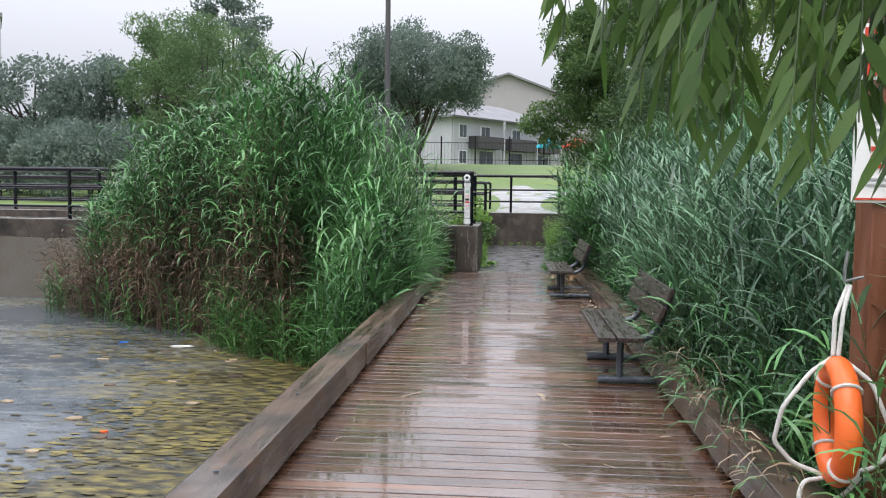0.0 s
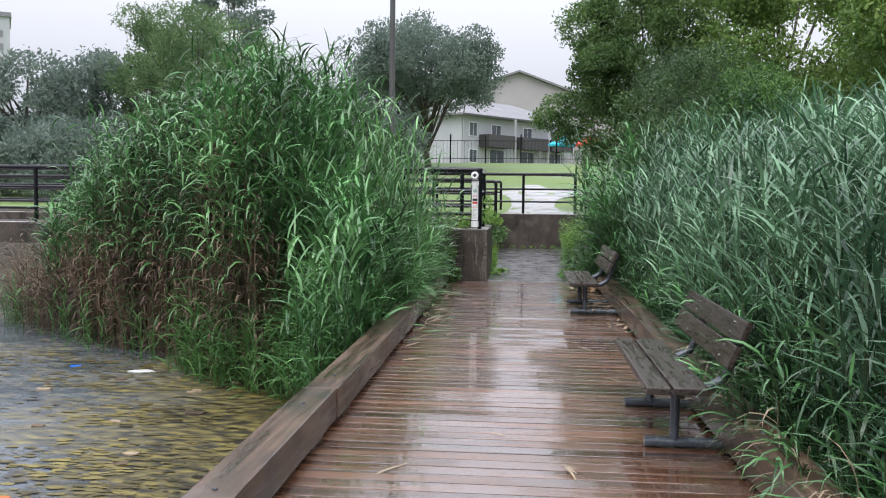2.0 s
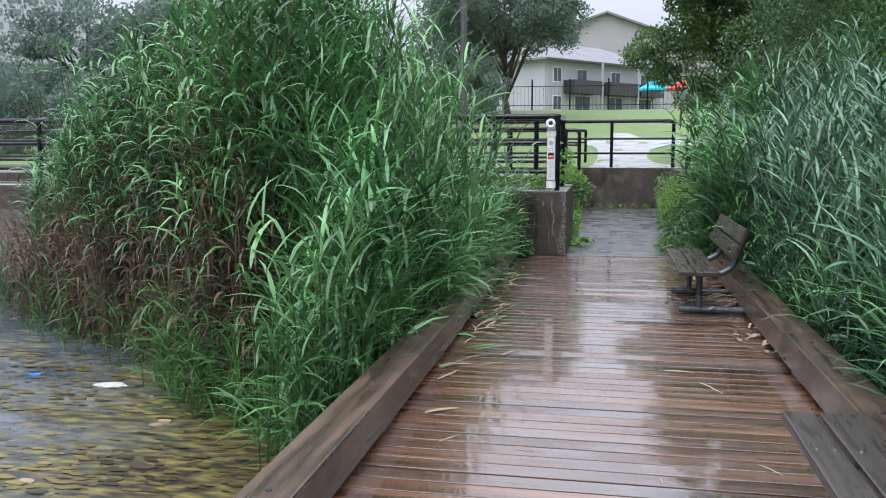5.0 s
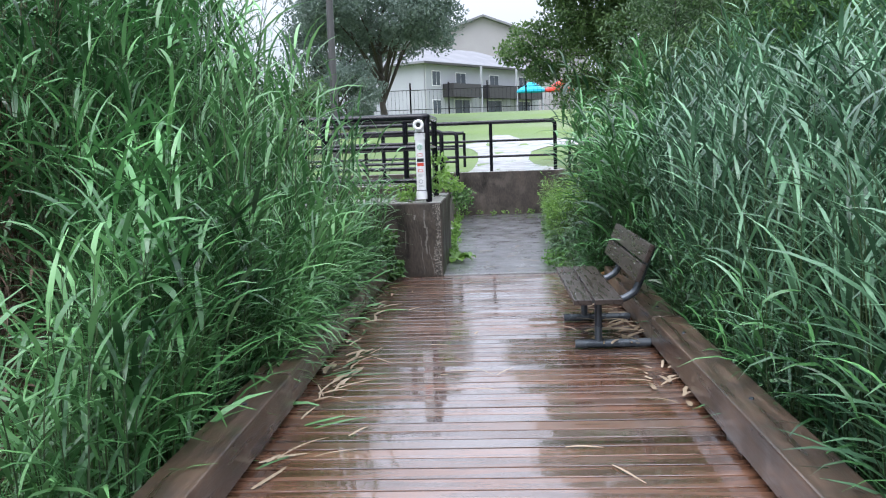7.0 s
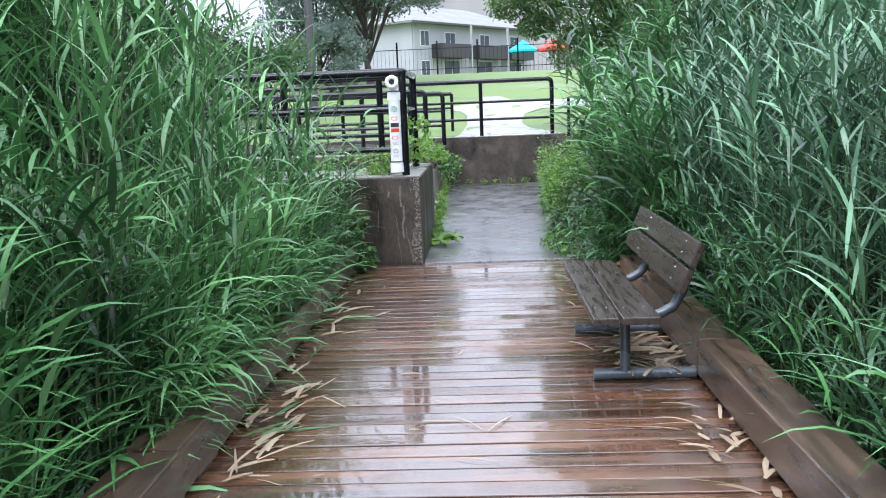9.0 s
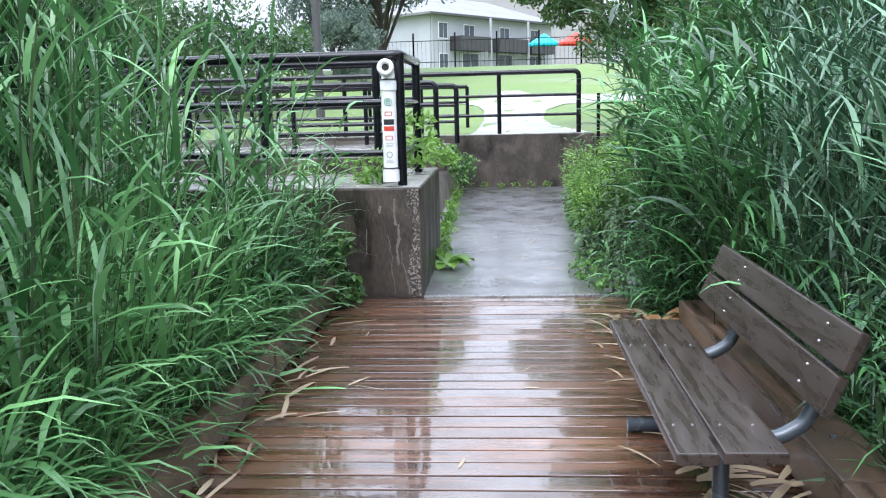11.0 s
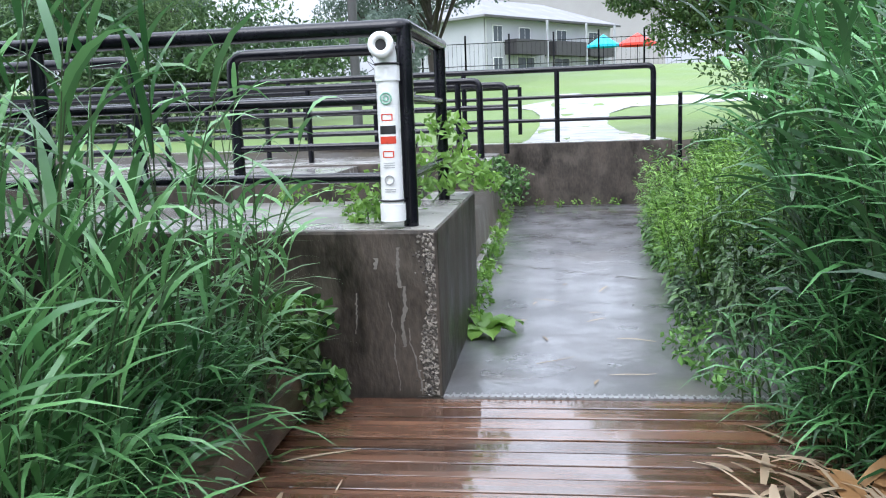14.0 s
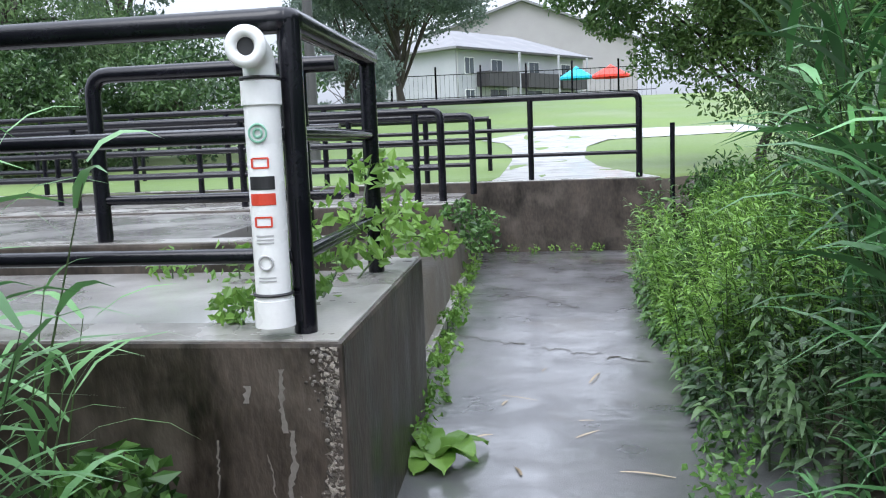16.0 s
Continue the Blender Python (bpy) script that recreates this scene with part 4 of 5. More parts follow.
# nearer shoots take a darker leaf, which paints in the overhang's shade
for where, leaf in ((pts[:, 1] < 20.2, M_DARKLEAF), (pts[:, 1] >= 20.2, M_SHRUB)):
    reeds("leafy_shoots", pts[where], tall[where], rng, leaf, M_STEM, 26, (-0.55, -0.25), 1.0, (0.07, 0.16), (0.018, 0.040), 0.08, 1.4, "dense leafy green shoots overhanging the wet path", tilt=(-0.5, 0.7))
pts = scatter(rng, 260, (1.0, 2.3), (19.6, 23.8), lambda x, y: x > 1.0 + 0.03 * (y - 18), lambda x, y: ground_height(x, y) - 0.02)
reeds("feathery_shoots", pts, rng.uniform(0.7, 1.45, len(pts)) * np.interp(pts[:, 0], [1.0, 1.3, 2.3], [0.6, 0.9, 1.0]) * np.interp(pts[:, 1], [19, 20.2, 22, 23.6], [0.8, 1.0, 0.95, 0.7]), rng, M_WEED, M_STEM, 60, (-0.75, -0.3), 0.9, (0.07, 0.16), (0.008, 0.017), 0.15, 1.0, "bright feathery green shoots arching over the path", tilt=(-0.1, 0.9))


# ---- houses and far things ----
def house():
    """White two-storey house with a hipped roof; x runs along its balcony front, y into it."""
    t = thing("house", pose(-6.1, 89.0, 4.1, 0, 0, 53.3), "two-storey white house with grey roof and dark balconies", "house")
    W, D, H = 20.0, 10.0, 5.65
    part("wall", boxed(0, W, 0, D, 0, H, 0.02), M_WALL, t)
    roof = bmesh.new()
    o, up = 0.7, 2.3
    vs = [roof.verts.new(p) for p in ((-o, -o, H), (W + o, -o, H), (W + o, D + o, H), (-o, D + o, H), (D / 2, D / 2, H + up), (W - D / 2, D / 2, H + up),
                                      (-o, -o, H - 0.2), (W + o, -o, H - 0.2), (W + o, D + o, H - 0.2), (-o, D + o, H - 0.2))]
    for f in ((0, 1, 5, 4), (1, 2, 5), (2, 3, 4, 5), (3, 0, 4), (6, 7, 1, 0), (7, 8, 2, 1), (8, 9, 3, 2), (9, 6, 0, 3), (9, 8, 7, 6)):
        roof.faces.new([vs[i] for i in f])
    part("roof", roof, M_ROOF, t, "pale grey shingle roof")
    part("gutter", boxed(-o, W + o, -o - 0.1, -o - 0.005, H - 0.22, H - 0.06), M_POLE, t, "dark grey gutter")
    for x, z, w, h in ((1.2, 3.45, 1.15, 1.35), (4.9, 2.75, 1.5, 2.0), (10.6, 2.75, 1.5, 2.0), (16.0, 2.75, 1.5, 2.0),
                       (1.2, 0.7, 1.15, 1.3), (4.6, 0.1, 2.4, 2.0), (10.2, 0.1, 2.4, 2.0), (15.6, 0.1, 2.4, 2.0)):
        win = thing("window", None); win.parent = t
        part("window_frame", boxed(x - 0.07, x + w + 0.07, -0.06, 0.02, z - 0.07, z + h + 0.07), M_WHITE, win)
        part("pane", boxed(x, x + w / 2 - 0.03, -0.075, -0.02, z, z + h), M_GLASS, win)
        part("pane", boxed(x + w / 2 + 0.03, x + w, -0.075, -0.02, z, z + h), M_GLASS, win)
    for x0, x1 in ((2.8, 7.3), (8.7, 13.6), (14.3, 18.6)):
        b = thing("balcony", None); b.parent = t
        part("balcony_floor", boxed(x0, x1, -1.4, 0, 2.30, 2.5), M_BALC, b)
        part("balcony_front", boxed(x0, x1, -1.4, -1.32, 2.5, 3.62), M_BALC, b)
        for xx in (x0, x1 - 0.08):
            part("balcony_side", boxed(xx, xx + 0.08, -1.32, 0, 2.5, 3.62), M_BALC, b)
        part("balcony_post", boxed(x1 + 0.03, x1 + 0.2, -1.4, -1.23, 0, H - 0.2), M_WALL, b)
    part("drain_pipe", tube(bmesh.new(), [(0.12, -0.1, 0), (0.12, -0.1, H)], 0.06, 8), M_GREY, t)


house()


def back_house():
    t = thing("house", pose(-0.5, 125, 4.3, 0, 0, 10), "large pale tan house with a shallow gable", "house")
    W, D, H, P = 15.0, 18.0, 9.4, 5.2
    g = bmesh.new()
    vs = [g.verts.new((x, y, z)) for y in (0, D) for x, z in ((-W, 0), (W, 0), (W, H), (0, H + P), (-W, H))]
    g.faces.new(vs[:5]); g.faces.new(vs[5:][::-1])
    for a in range(5):
        b = (a + 1) % 5
        g.faces.new((vs[a], vs[b], vs[b + 5], vs[a + 5]))
    part("wall", g, M_TAN, t)
    for s in (-1, 1):
        r = bmesh.new()
        e = W + 0.7
        ze = H + P - (P / W) * e
        a = [r.verts.new((s * x, y, z)) for z2 in (0.02, 0.3) for x, y, z in ((0, -0.7, H + P + z2), (e, -0.7, ze + z2), (e, D + 0.7, ze + z2), (0, D + 0.7, H + P + z2))]
        for f in ((0, 1, 2, 3), (4, 5, 6, 7), (0, 1, 5, 4), (1, 2, 6, 5), (2, 3, 7, 6), (3, 0, 4, 7)):
            r.faces.new([a[q] for q in f])
        part("roof_slope", r, M_ROOF, t, "grey shingle roof slope")


back_house()


def tower():
    t = thing("apartment_tower", pose(-133, 190, 2, 0, 0, 33), "pale grey apartment tower far behind the trees", "apartment building")
    part("wall", boxed(-12, 12, -8, 8, 0, 39), M_TOWER, t)
    part("roof", boxed(-12.4, 12.4, -8.4, 8.4, 39, 40), M_ROOF, t)
    for f in range(12):
        for c in range(6):
            part("window", boxed(-11 + c * 3.8, -8.4 + c * 3.8, -8.08, -7.9, 1.2 + f * 3, 2.8 + f * 3), M_ROOF, t)


tower()
pole = thing("light_pole", None, "grey weathered pole on the lawn", "pole")
part("shaft", tube(bmesh.new(), [(-5.0, 34.5, 1.0), (-5.0, 34.5, 13)], [0.13, 0.09], 10), M_POLE, pole, smooth=True)


def iron_fence():
    t = thing("iron_fence", None, "dark iron fence in front of the house", "fence")
    for h in (0.3, 1.55):
        part("fence_rail", boxed(-10, 7, 61.98, 62.02, 3.72 + h, 3.76 + h), M_RAIL, t)
    bar = part("bar", boxed(-0.007, 0.007, -0.007, 0.007, 0, 1.6), M_RAIL, t)
    bar.location = (-10, 62, 3.7)
    for k in range(1, 69):
        o = bar.copy(); scene.collection.objects.link(o)
        o.location.x = -10 + 0.25 * k
    for k in range(7):
        part("post", boxed(-10 + 2.5 * k - 0.05, -10 + 2.5 * k + 0.05, 61.95, 62.05, 3.6, 5.75), M_RAIL, t)


iron_fence()


def patio_umbrella(x, y, z, mat, r, label):
    t = thing("patio_umbrella", pose(x, y, z), label, "umbrella", "patio umbrellas")
    part("pole", tube(bmesh.new(), [(0, 0, 0), (0, 0, 2.5)], 0.03, 8), M_RAIL, t)
    bm = bmesh.new()
    tip = bm.verts.new((0, 0, 2.85))
    rim = [bm.verts.new((r * math.cos(a), r * math.sin(a), 2.05)) for a in np.linspace(0, 2 * math.pi, 8, endpoint=False)]
    hem = [bm.verts.new((r * math.cos(a), r * math.sin(a), 1.88)) for a in np.linspace(0, 2 * math.pi, 8, endpoint=False)]
    for i in range(8):
        bm.faces.new((tip, rim[i], rim[(i + 1) % 8]))
        bm.faces.new((rim[i], hem[i], hem[(i + 1) % 8], rim[(i + 1) % 8]))
    part("canopy", bm, mat, t)
    part("base", tube(bmesh.new(), [(0, 0, 0), (0, 0, 0.08)], 0.3, 12), M_GREY, t)


patio_umbrella(3.75, 80, 4.05, M_CYAN, 1.25, "bright cyan patio umbrella near the house")
patio_umbrella(6.3, 80, 4.05, M_REDC, 1.5, "red patio umbrella near the house")

# paved paths on the lawn
def lawn_path(name, edge, label):
    n = len(edge)
    v = [(x, y, lawn_height(y) + 0.014) for l, r_, y in edge for x in (l, r_)]
    f = [(2 * i, 2 * i + 1, 2 * i + 3, 2 * i + 2) for i in range(n - 1)]
    tagged(bulk(name, v, f, M_PAVE), label, "path", kind="structure")


lawn_path("pavement", [(-0.5, 1.9, 27.2), (-0.4, 1.7, 28), (-0.35, 1.3, 30), (-0.3, 1.25, 33), (-0.35, 1.5, 36), (-0.6, 2.2, 38), (-1.3, 7, 39.2), (-1.0, 22, 40), (-0.2, 22, 41.2), (0.1, 1.4, 41.6), (0.2, 0.9, 44)],
          "wet pale concrete path crossing the lawn")




# ---- small things ----
def blades(name, specs, rng, mat, label, category, kind="stuff", seg=4):
    """Loose flat blades: rows of (x, y, z, azimuth, length, width, rise, curl)."""
    V, F = [], []
    for x, y, z, az, ln, w, rise, curl in specs:
        b = len(V)
        p, a, e = np.array([x, y, z], float), az, rise
        for j in range(seg + 1):
            u = j / seg
            ww = w * (0.35 + 0.65 * math.sin(math.pi * min(0.98, 0.12 + 0.85 * u))) / 2
            s = np.array([-math.sin(a), math.cos(a), 0.15]) * ww
            V += [p - s, p + s]
            p = p + np.array([math.cos(a) * math.cos(e), math.sin(a) * math.cos(e), math.sin(e)]) * ln / seg
            p[2] = max(p[2], 0.004)
            a += curl / seg
            e -= (rise + 0.1) * 1.6 / seg
        F += [(b + 2 * j, b + 2 * j + 1, b + 2 * j + 3, b + 2 * j + 2) for j in range(seg)]
    ob = bulk(name, V, F, mat)
    return tagged(ob, label, category, kind=kind)


rng = np.random.default_rng(77)


def litter(n, xr, yr, ln, w, around=0.0, spread=3.1, z=0.012, rise=0.12):
    return [(rng.uniform(*xr), rng.uniform(*yr), rng.uniform(0.004, z), around + rng.uniform(-spread, spread), rng.uniform(*ln), rng.uniform(*w),
             rng.uniform(0, rise), rng.normal(0, 0.16)) for _ in range(n)]


blades("reed_litter", litter(18, (1.12, 1.32), (11.8, 12.9), (0.08, 0.24), (0.016, 0.042), 2.0, 1.5, 0.05, 0.2) + litter(5, (1.0, 1.28), (11.4, 12.8), (0.25, 0.5), (0.006, 0.012), 2.3, 0.9),
       rng, M_STRAW, "pale broken dry reed leaves lying beside the kerb", "reed litter")
blades("reed_litter", litter(60, (0.85, 1.3), (13.2, 15.2), (0.12, 0.35), (0.012, 0.04), 1.2, 1.6, 0.08, 0.2), rng, M_STRAW,
       "heap of pale dry reed leaves under the bench", "reed litter")
blades("reed_litter", litter(34, (0.75, 1.3), (15.2, 16.8), (0.12, 0.42), (0.012, 0.045), 2.6, 1.5, 0.08, 0.25), rng, M_STRAW,
       "dry brown reed leaves at the end of the boardwalk", "reed litter")
blades("reed_litter", litter(30, (-1.25, -1.08), (9.8, 16.8), (0.12, 0.4), (0.01, 0.034), 1.2, 0.7, 0.03, 0.12) + litter(16, (-1.24, -0.98), (12.0, 13.2), (0.15, 0.4), (0.012, 0.036), 1.1, 0.6, 0.06, 0.15),
       rng, M_STRAW, "pale dry reed litter washed along the kerb", "reed litter")
blades("reed_litter", litter(46, (-1.2, 1.3), (3.0, 17.0), (0.05, 0.3), (0.005, 0.018), 0.3, 1.6), rng, M_STRAW, "scattered bits of straw on the wet deck", "reed litter")
blades("reed_litter", litter(12, (-0.5, 0.7), (17.7, 20.5), (0.08, 0.3), (0.006, 0.02), 0.9, 1.4), rng, M_STRAW,
       "pale straw on the wet path", "reed litter")
green = litter(9, (-1.2, -0.95), (10.5, 15.5), (0.2, 0.4), (0.016, 0.03), 0.9, 0.8, 0.05, 0.15)
blades("fallen_leaves", green, rng, M_REED, "fresh green reed leaves fallen on the deck", "fallen leaves")

blades("reed_litter", litter(26, (1.08, 1.34), (15.75, 16.35), (0.14, 0.38), (0.014, 0.05), 2.6, 1.6, 0.16, 0.9), rng, M_STRAW,
       "heap of pale curled dry reed leaves at the kerb", "reed litter")
blades("reed_litter", litter(7, (1.12, 1.32), (15.9, 16.2), (0.25, 0.45), (0.05, 0.09), 1.2, 0.8, 0.14, 0.7), rng, foliage("tan_sheath", (0.20, 0.10, 0.035), (0.40, 0.24, 0.11), 0.5, 0.15),
       "tan broken reed sheaths on the heap at the kerb", "reed litter")

# grass creeping over the kerb and round the bench
pts = scatter(rng, 50, (1.40, 1.80), (4.2, 9.5), lambda x, y: True, lambda x, y: -0.1)
reeds("grass_tufts", pts, rng.uniform(0.35, 0.8, len(pts)), rng, M_REED, M_STEM, 8, (-0.9, -0.3), 0.9, (0.25, 0.5), (0.010, 0.022), 0.3, 2.6, "long grass drooping over the kerb")
pts = scatter(rng, 24, (1.38, 1.65), (4.2, 8.5), lambda x, y: True, lambda x, y: -0.05)
reeds("dead_grass", pts, rng.uniform(0.25, 0.6, len(pts)), rng, M_STRAW, M_STRAW, 6, (-0.9, -0.2), 1.0, (0.2, 0.45), (0.006, 0.014), 0.3, 2.8, "dry straw grass drooping over the kerb")

# single reeds at the end wall
for k in range(16):
    x, y = rng.uniform(-2.0, -1.28), rng.uniform(16.5, 17.3)
    one = reeds("reed", [(x, y, -0.3)], [rng.uniform(1.3, 2.6)], rng, M_REED_LIT, M_STEM, 12, (0.4, -0.4), 0.5, (0.30, 0.55), (0.016, 0.032), 0.25, 1.8,
                "single green reed in front of the concrete wall", split=True)
    tagged(one, kind="thing", group="reeds at the wall")


def leafy(name, centers, radii, n, size, mat, label, category, seed, aspect=0.6, flat=0.7, stems=()):
    r = np.random.default_rng(seed)
    t = thing(name, None, label, category)
    V, F = leaf_cloud(np.array(centers, float), np.array(radii, float), n, size, r, flat, aspect, 0.2)
    bulk("leaves", V, F, mat, t)
    bm = bmesh.new()
    for line in stems or [[(*c[:2], c[2] - rr * 0.9), c] for c, rr in zip(centers, radii)]:
        tube(bm, line, [0.006] + [0.004] * (len(line) - 1), 5)
    part("stems", bm, M_STEM, t)
    return t


leafy("vine", [(-0.83, 18.15, 1.12), (-0.80, 18.5, 1.2), (-0.76, 18.9, 1.35), (-0.70, 19.0, 1.15), (-0.72, 19.1, 1.5), (-0.55, 19.3, 1.12), (-0.45, 19.45, 1.05), (-0.70, 19.5, 1.2)],
      [0.17, 0.21, 0.24, 0.2, 0.16, 0.18, 0.13, 0.18], 560, 0.075, M_WEED, "yellow-green vine climbing the railing post", "vine", 5,
      stems=[[(-0.85, 18.3, 0.95), (-0.76, 18.7, 1.2), (-0.73, 19.0, 1.55)], [(-0.8, 18.8, 0.95), (-0.65, 19.2, 1.15), (-0.40, 19.5, 1.05)], [(-0.85, 18.0, 0.95), (-0.85, 18.2, 1.2)]])
leafy("vine", [(-0.62, 24.3, 0.55), (-0.60, 24.9, 0.45), (-0.62, 25.6, 0.6), (-0.60, 26.3, 0.5), (-0.72, 24.0, 0.85)], [0.25, 0.3, 0.3, 0.3, 0.2], 520, 0.085, M_SHRUB,
      "dark green vine on the inner wall corner", "vine", 6)
leafy("weeds", [(-0.58 - 0.02 * (y - 19) + 0.02 * math.sin(9 * y), y, 0.09 + 0.04 * math.sin(5 * y)) for y in np.arange(18.9, 25.6, 0.3)], [0.12 + 0.05 * math.sin(7 * y) for y in np.arange(18.9, 25.6, 0.3)],
      1500, 0.055, M_WEED, "low bright green weeds along the path edge", "weeds", 7)
leafy("weeds", [(-1.02, 17.78, 1.03), (-1.12, 17.95, 1.0), (-0.95, 17.9, 1.04)], [0.12, 0.1, 0.1], 150, 0.06, M_WEED, "small yellow-green weeds at the post foot", "weeds", 8)
leafy("weeds", [(-1.5, 19.1, 1.02), (-1.9, 19.15, 1.0), (-1.2, 19.0, 1.08)], [0.2, 0.15, 0.18], 220, 0.06, M_WEED, "yellow-green weeds on the ramp edge", "weeds", 9)
leafy("weeds", [(-1.25, 17.2, 0.15), (-1.45, 17.1, 0.35), (-1.7, 17.0, 0.3), (-1.35, 17.3, 0.5)], [0.22, 0.28, 0.28, 0.2], 900, 0.09, M_SHRUB, "broad-leaved weeds at the foot of the wall", "weeds", 10)
leafy("weeds", [(x, 26.7, 0.06) for x in np.arange(-0.5, 1.3, 0.3)], [0.1] * 6, 160, 0.05, M_WEED, "small weeds at the foot of the far wall", "weeds", 11)
leafy("weeds", [(1.0 + 0.1 * math.sin(3 * y), y, 0.07) for y in np.arange(17.6, 19.2, 0.25)], [0.16] * 7, 420, 0.06, M_SHRUB, "low green weeds at the end of the boardwalk", "weeds", 12)


def burdock():
    """A rosette of large wavy leaves."""
    t = thing("burdock_plant", pose(-0.43, 18.85, 0.0), "broad-leaved green burdock growing at the wall foot", "plant")
    r = random.Random(4)
    for k in range(9):
        az, ln, w = k * 2.4 + r.uniform(-0.3, 0.3), r.uniform(0.20, 0.33), r.uniform(0.12, 0.19)
        if math.cos(az) < -0.75:
            ln *= 0.6
        bm = bmesh.new()
        n, e0 = 6, r.uniform(0.5, 1.0)
        rows = []
        px, pz = 0.02, 0.02
        for j in range(n + 1):
            u = j / n
            ww = w * math.sin(math.pi * (0.10 + 0.88 * u)) ** 0.7 / 2
            rows.append([bm.verts.new((px, s * ww, pz + 0.25 * abs(s) * ww + 0.012 * math.sin(9 * u + 3 * s + k))) for s in (-1, -0.5, 0, 0.5, 1)])
            e = e0 - 1.5 * u
            px += math.cos(e) * ln / n
            pz = max(0.01, pz + math.sin(e) * ln / n)
        for a, b in zip(rows, rows[1:]):
            for q in range(4):
                bm.faces.new((a[q], a[q + 1], b[q + 1], b[q]))
        bmesh.ops.rotate(bm, verts=bm.verts, cent=(0, 0, 0), matrix=Matrix.Rotation(az, 3, "Z"))
        part("leaf", bm, M_WEED, t, smooth=True)


burdock()


# ---- life ring station ----
def life_ring():
    t = thing("life_ring", pose(1.575, 4.0, 0.62, 0, 0, -9), "orange life ring with grey-white rope hanging on the post", "life ring")
    ring = bmesh.new()
    tube(ring, [(0, 0.245 * math.cos(a), 0.245 * math.sin(a)) for a in np.linspace(0, 2 * math.pi, 40, endpoint=False)], 0.057, 14, True)
    part("ring", ring, M_ORANGE, t, smooth=True)
    for k in range(4):
        a = math.pi / 4 + k * math.pi / 2
        c = Vector((0, 0.245 * math.cos(a), 0.245 * math.sin(a)))
        d = Vector((0, -math.sin(a), math.cos(a)))
        o = Vector((0, math.cos(a), math.sin(a)))
        loop = [c + (o * math.cos(b) + Vector((1, 0, 0)) * math.sin(b)) * 0.060 for b in np.linspace(0, 2 * math.pi, 16, endpoint=False)]
        part("band", tube(bmesh.new(), loop, 0.009, 6, True), M_ROPE, t)
    for sx, pts in ((0, [(0.0, 0.05, 0.30), (-0.12, 0.0, 0.22), (-0.24, -0.02, 0.05), (-0.27, 0.0, -0.12), (-0.18, 0.02, -0.22), (-0.02, 0.0, -0.27)]),
                    (1, [(0.03, 0, 0.28), (0.13, -0.05, 0.2), (0.2, -0.08, 0.02), (0.22, -0.06, -0.12), (0.14, -0.06, -0.2), (0.03, -0.05, -0.22)]),
                    (2, [(0.0, 0.02, 0.3), (0.02, 0.05, 0.5), (0.06, 0.12, 0.62)]),
                    (3, [(-0.02, 0.03, 0.3), (-0.015, 0.05, 0.48), (0.05, 0.12, 0.62)]),
                    (4, [(-0.02, 0.0, -0.27), (-0.14, -0.05, -0.28), (-0.17, -0.08, -0.36), (-0.08, -0.08, -0.40), (0.04, -0.06, -0.32), (0.1, -0.05, -0.24)])):
        part("rope", tube(bmesh.new(), rounded(pts, 0.03, 3), 0.011, 7), M_ROPE, t, smooth=True)
    part("hook", tube(bmesh.new(), [(0.12, 0.14, 0.66), (0.03, 0.10, 0.64), (0.03, 0.10, 0.70), (0.04, 0.1, 0.78)], 0.008, 6), M_STEEL, t)


life_ring()
station = thing("sign_post", pose(0.065, 0, 0), "red-brown wooden post with a white safety sign", "sign post")
part("post", boxed(1.69, 1.89, 4.15, 4.35, -0.5, 2.6, 0.01), M_POST, station)
panel = part("sign_panel", boxed(1.585, 2.15, 4.125, 4.145, 1.63, 2.06, 0.004), M_WHITE, station, "white sign with red print")
part("red_border", boxed(1.59, 2.145, 4.119, 4.126, 1.642, 1.652), M_RED, panel)
for z, a, b in ((1.79, 1.66, 1.95), (1.83, 1.66, 2.0), (1.87, 1.66, 1.9)):
    part("text_bar", boxed(a, b, 4.119, 4.126, z, z + 0.022), M_RED, panel, "unreadable red print")
for z, a, b in ((1.93, 1.64, 2.05), (1.965, 1.64, 2.0), (2.0, 1.64, 2.08), (1.71, 1.64, 2.0), (1.735, 1.64, 2.02)):
    part("text_bar", boxed(a, b, 4.119, 4.126, z, z + 0.01), M_GREY, panel, "unreadable grey print")
top = part("top_panel", boxed(1.60, 2.1, 4.125, 4.145, 2.20, 2.46, 0.004), M_WHITE, station, "white panel with red shapes")
for x0, x1, z0, z1 in ((1.61, 1.72, 2.36, 2.44), (1.70, 1.85, 2.26, 2.34), (1.62, 1.68, 2.22, 2.30), (1.80, 2.05, 2.37, 2.43)):
    part("red_shape", boxed(x0, x1, 4.119, 4.126, z0, z1), M_RED, top)


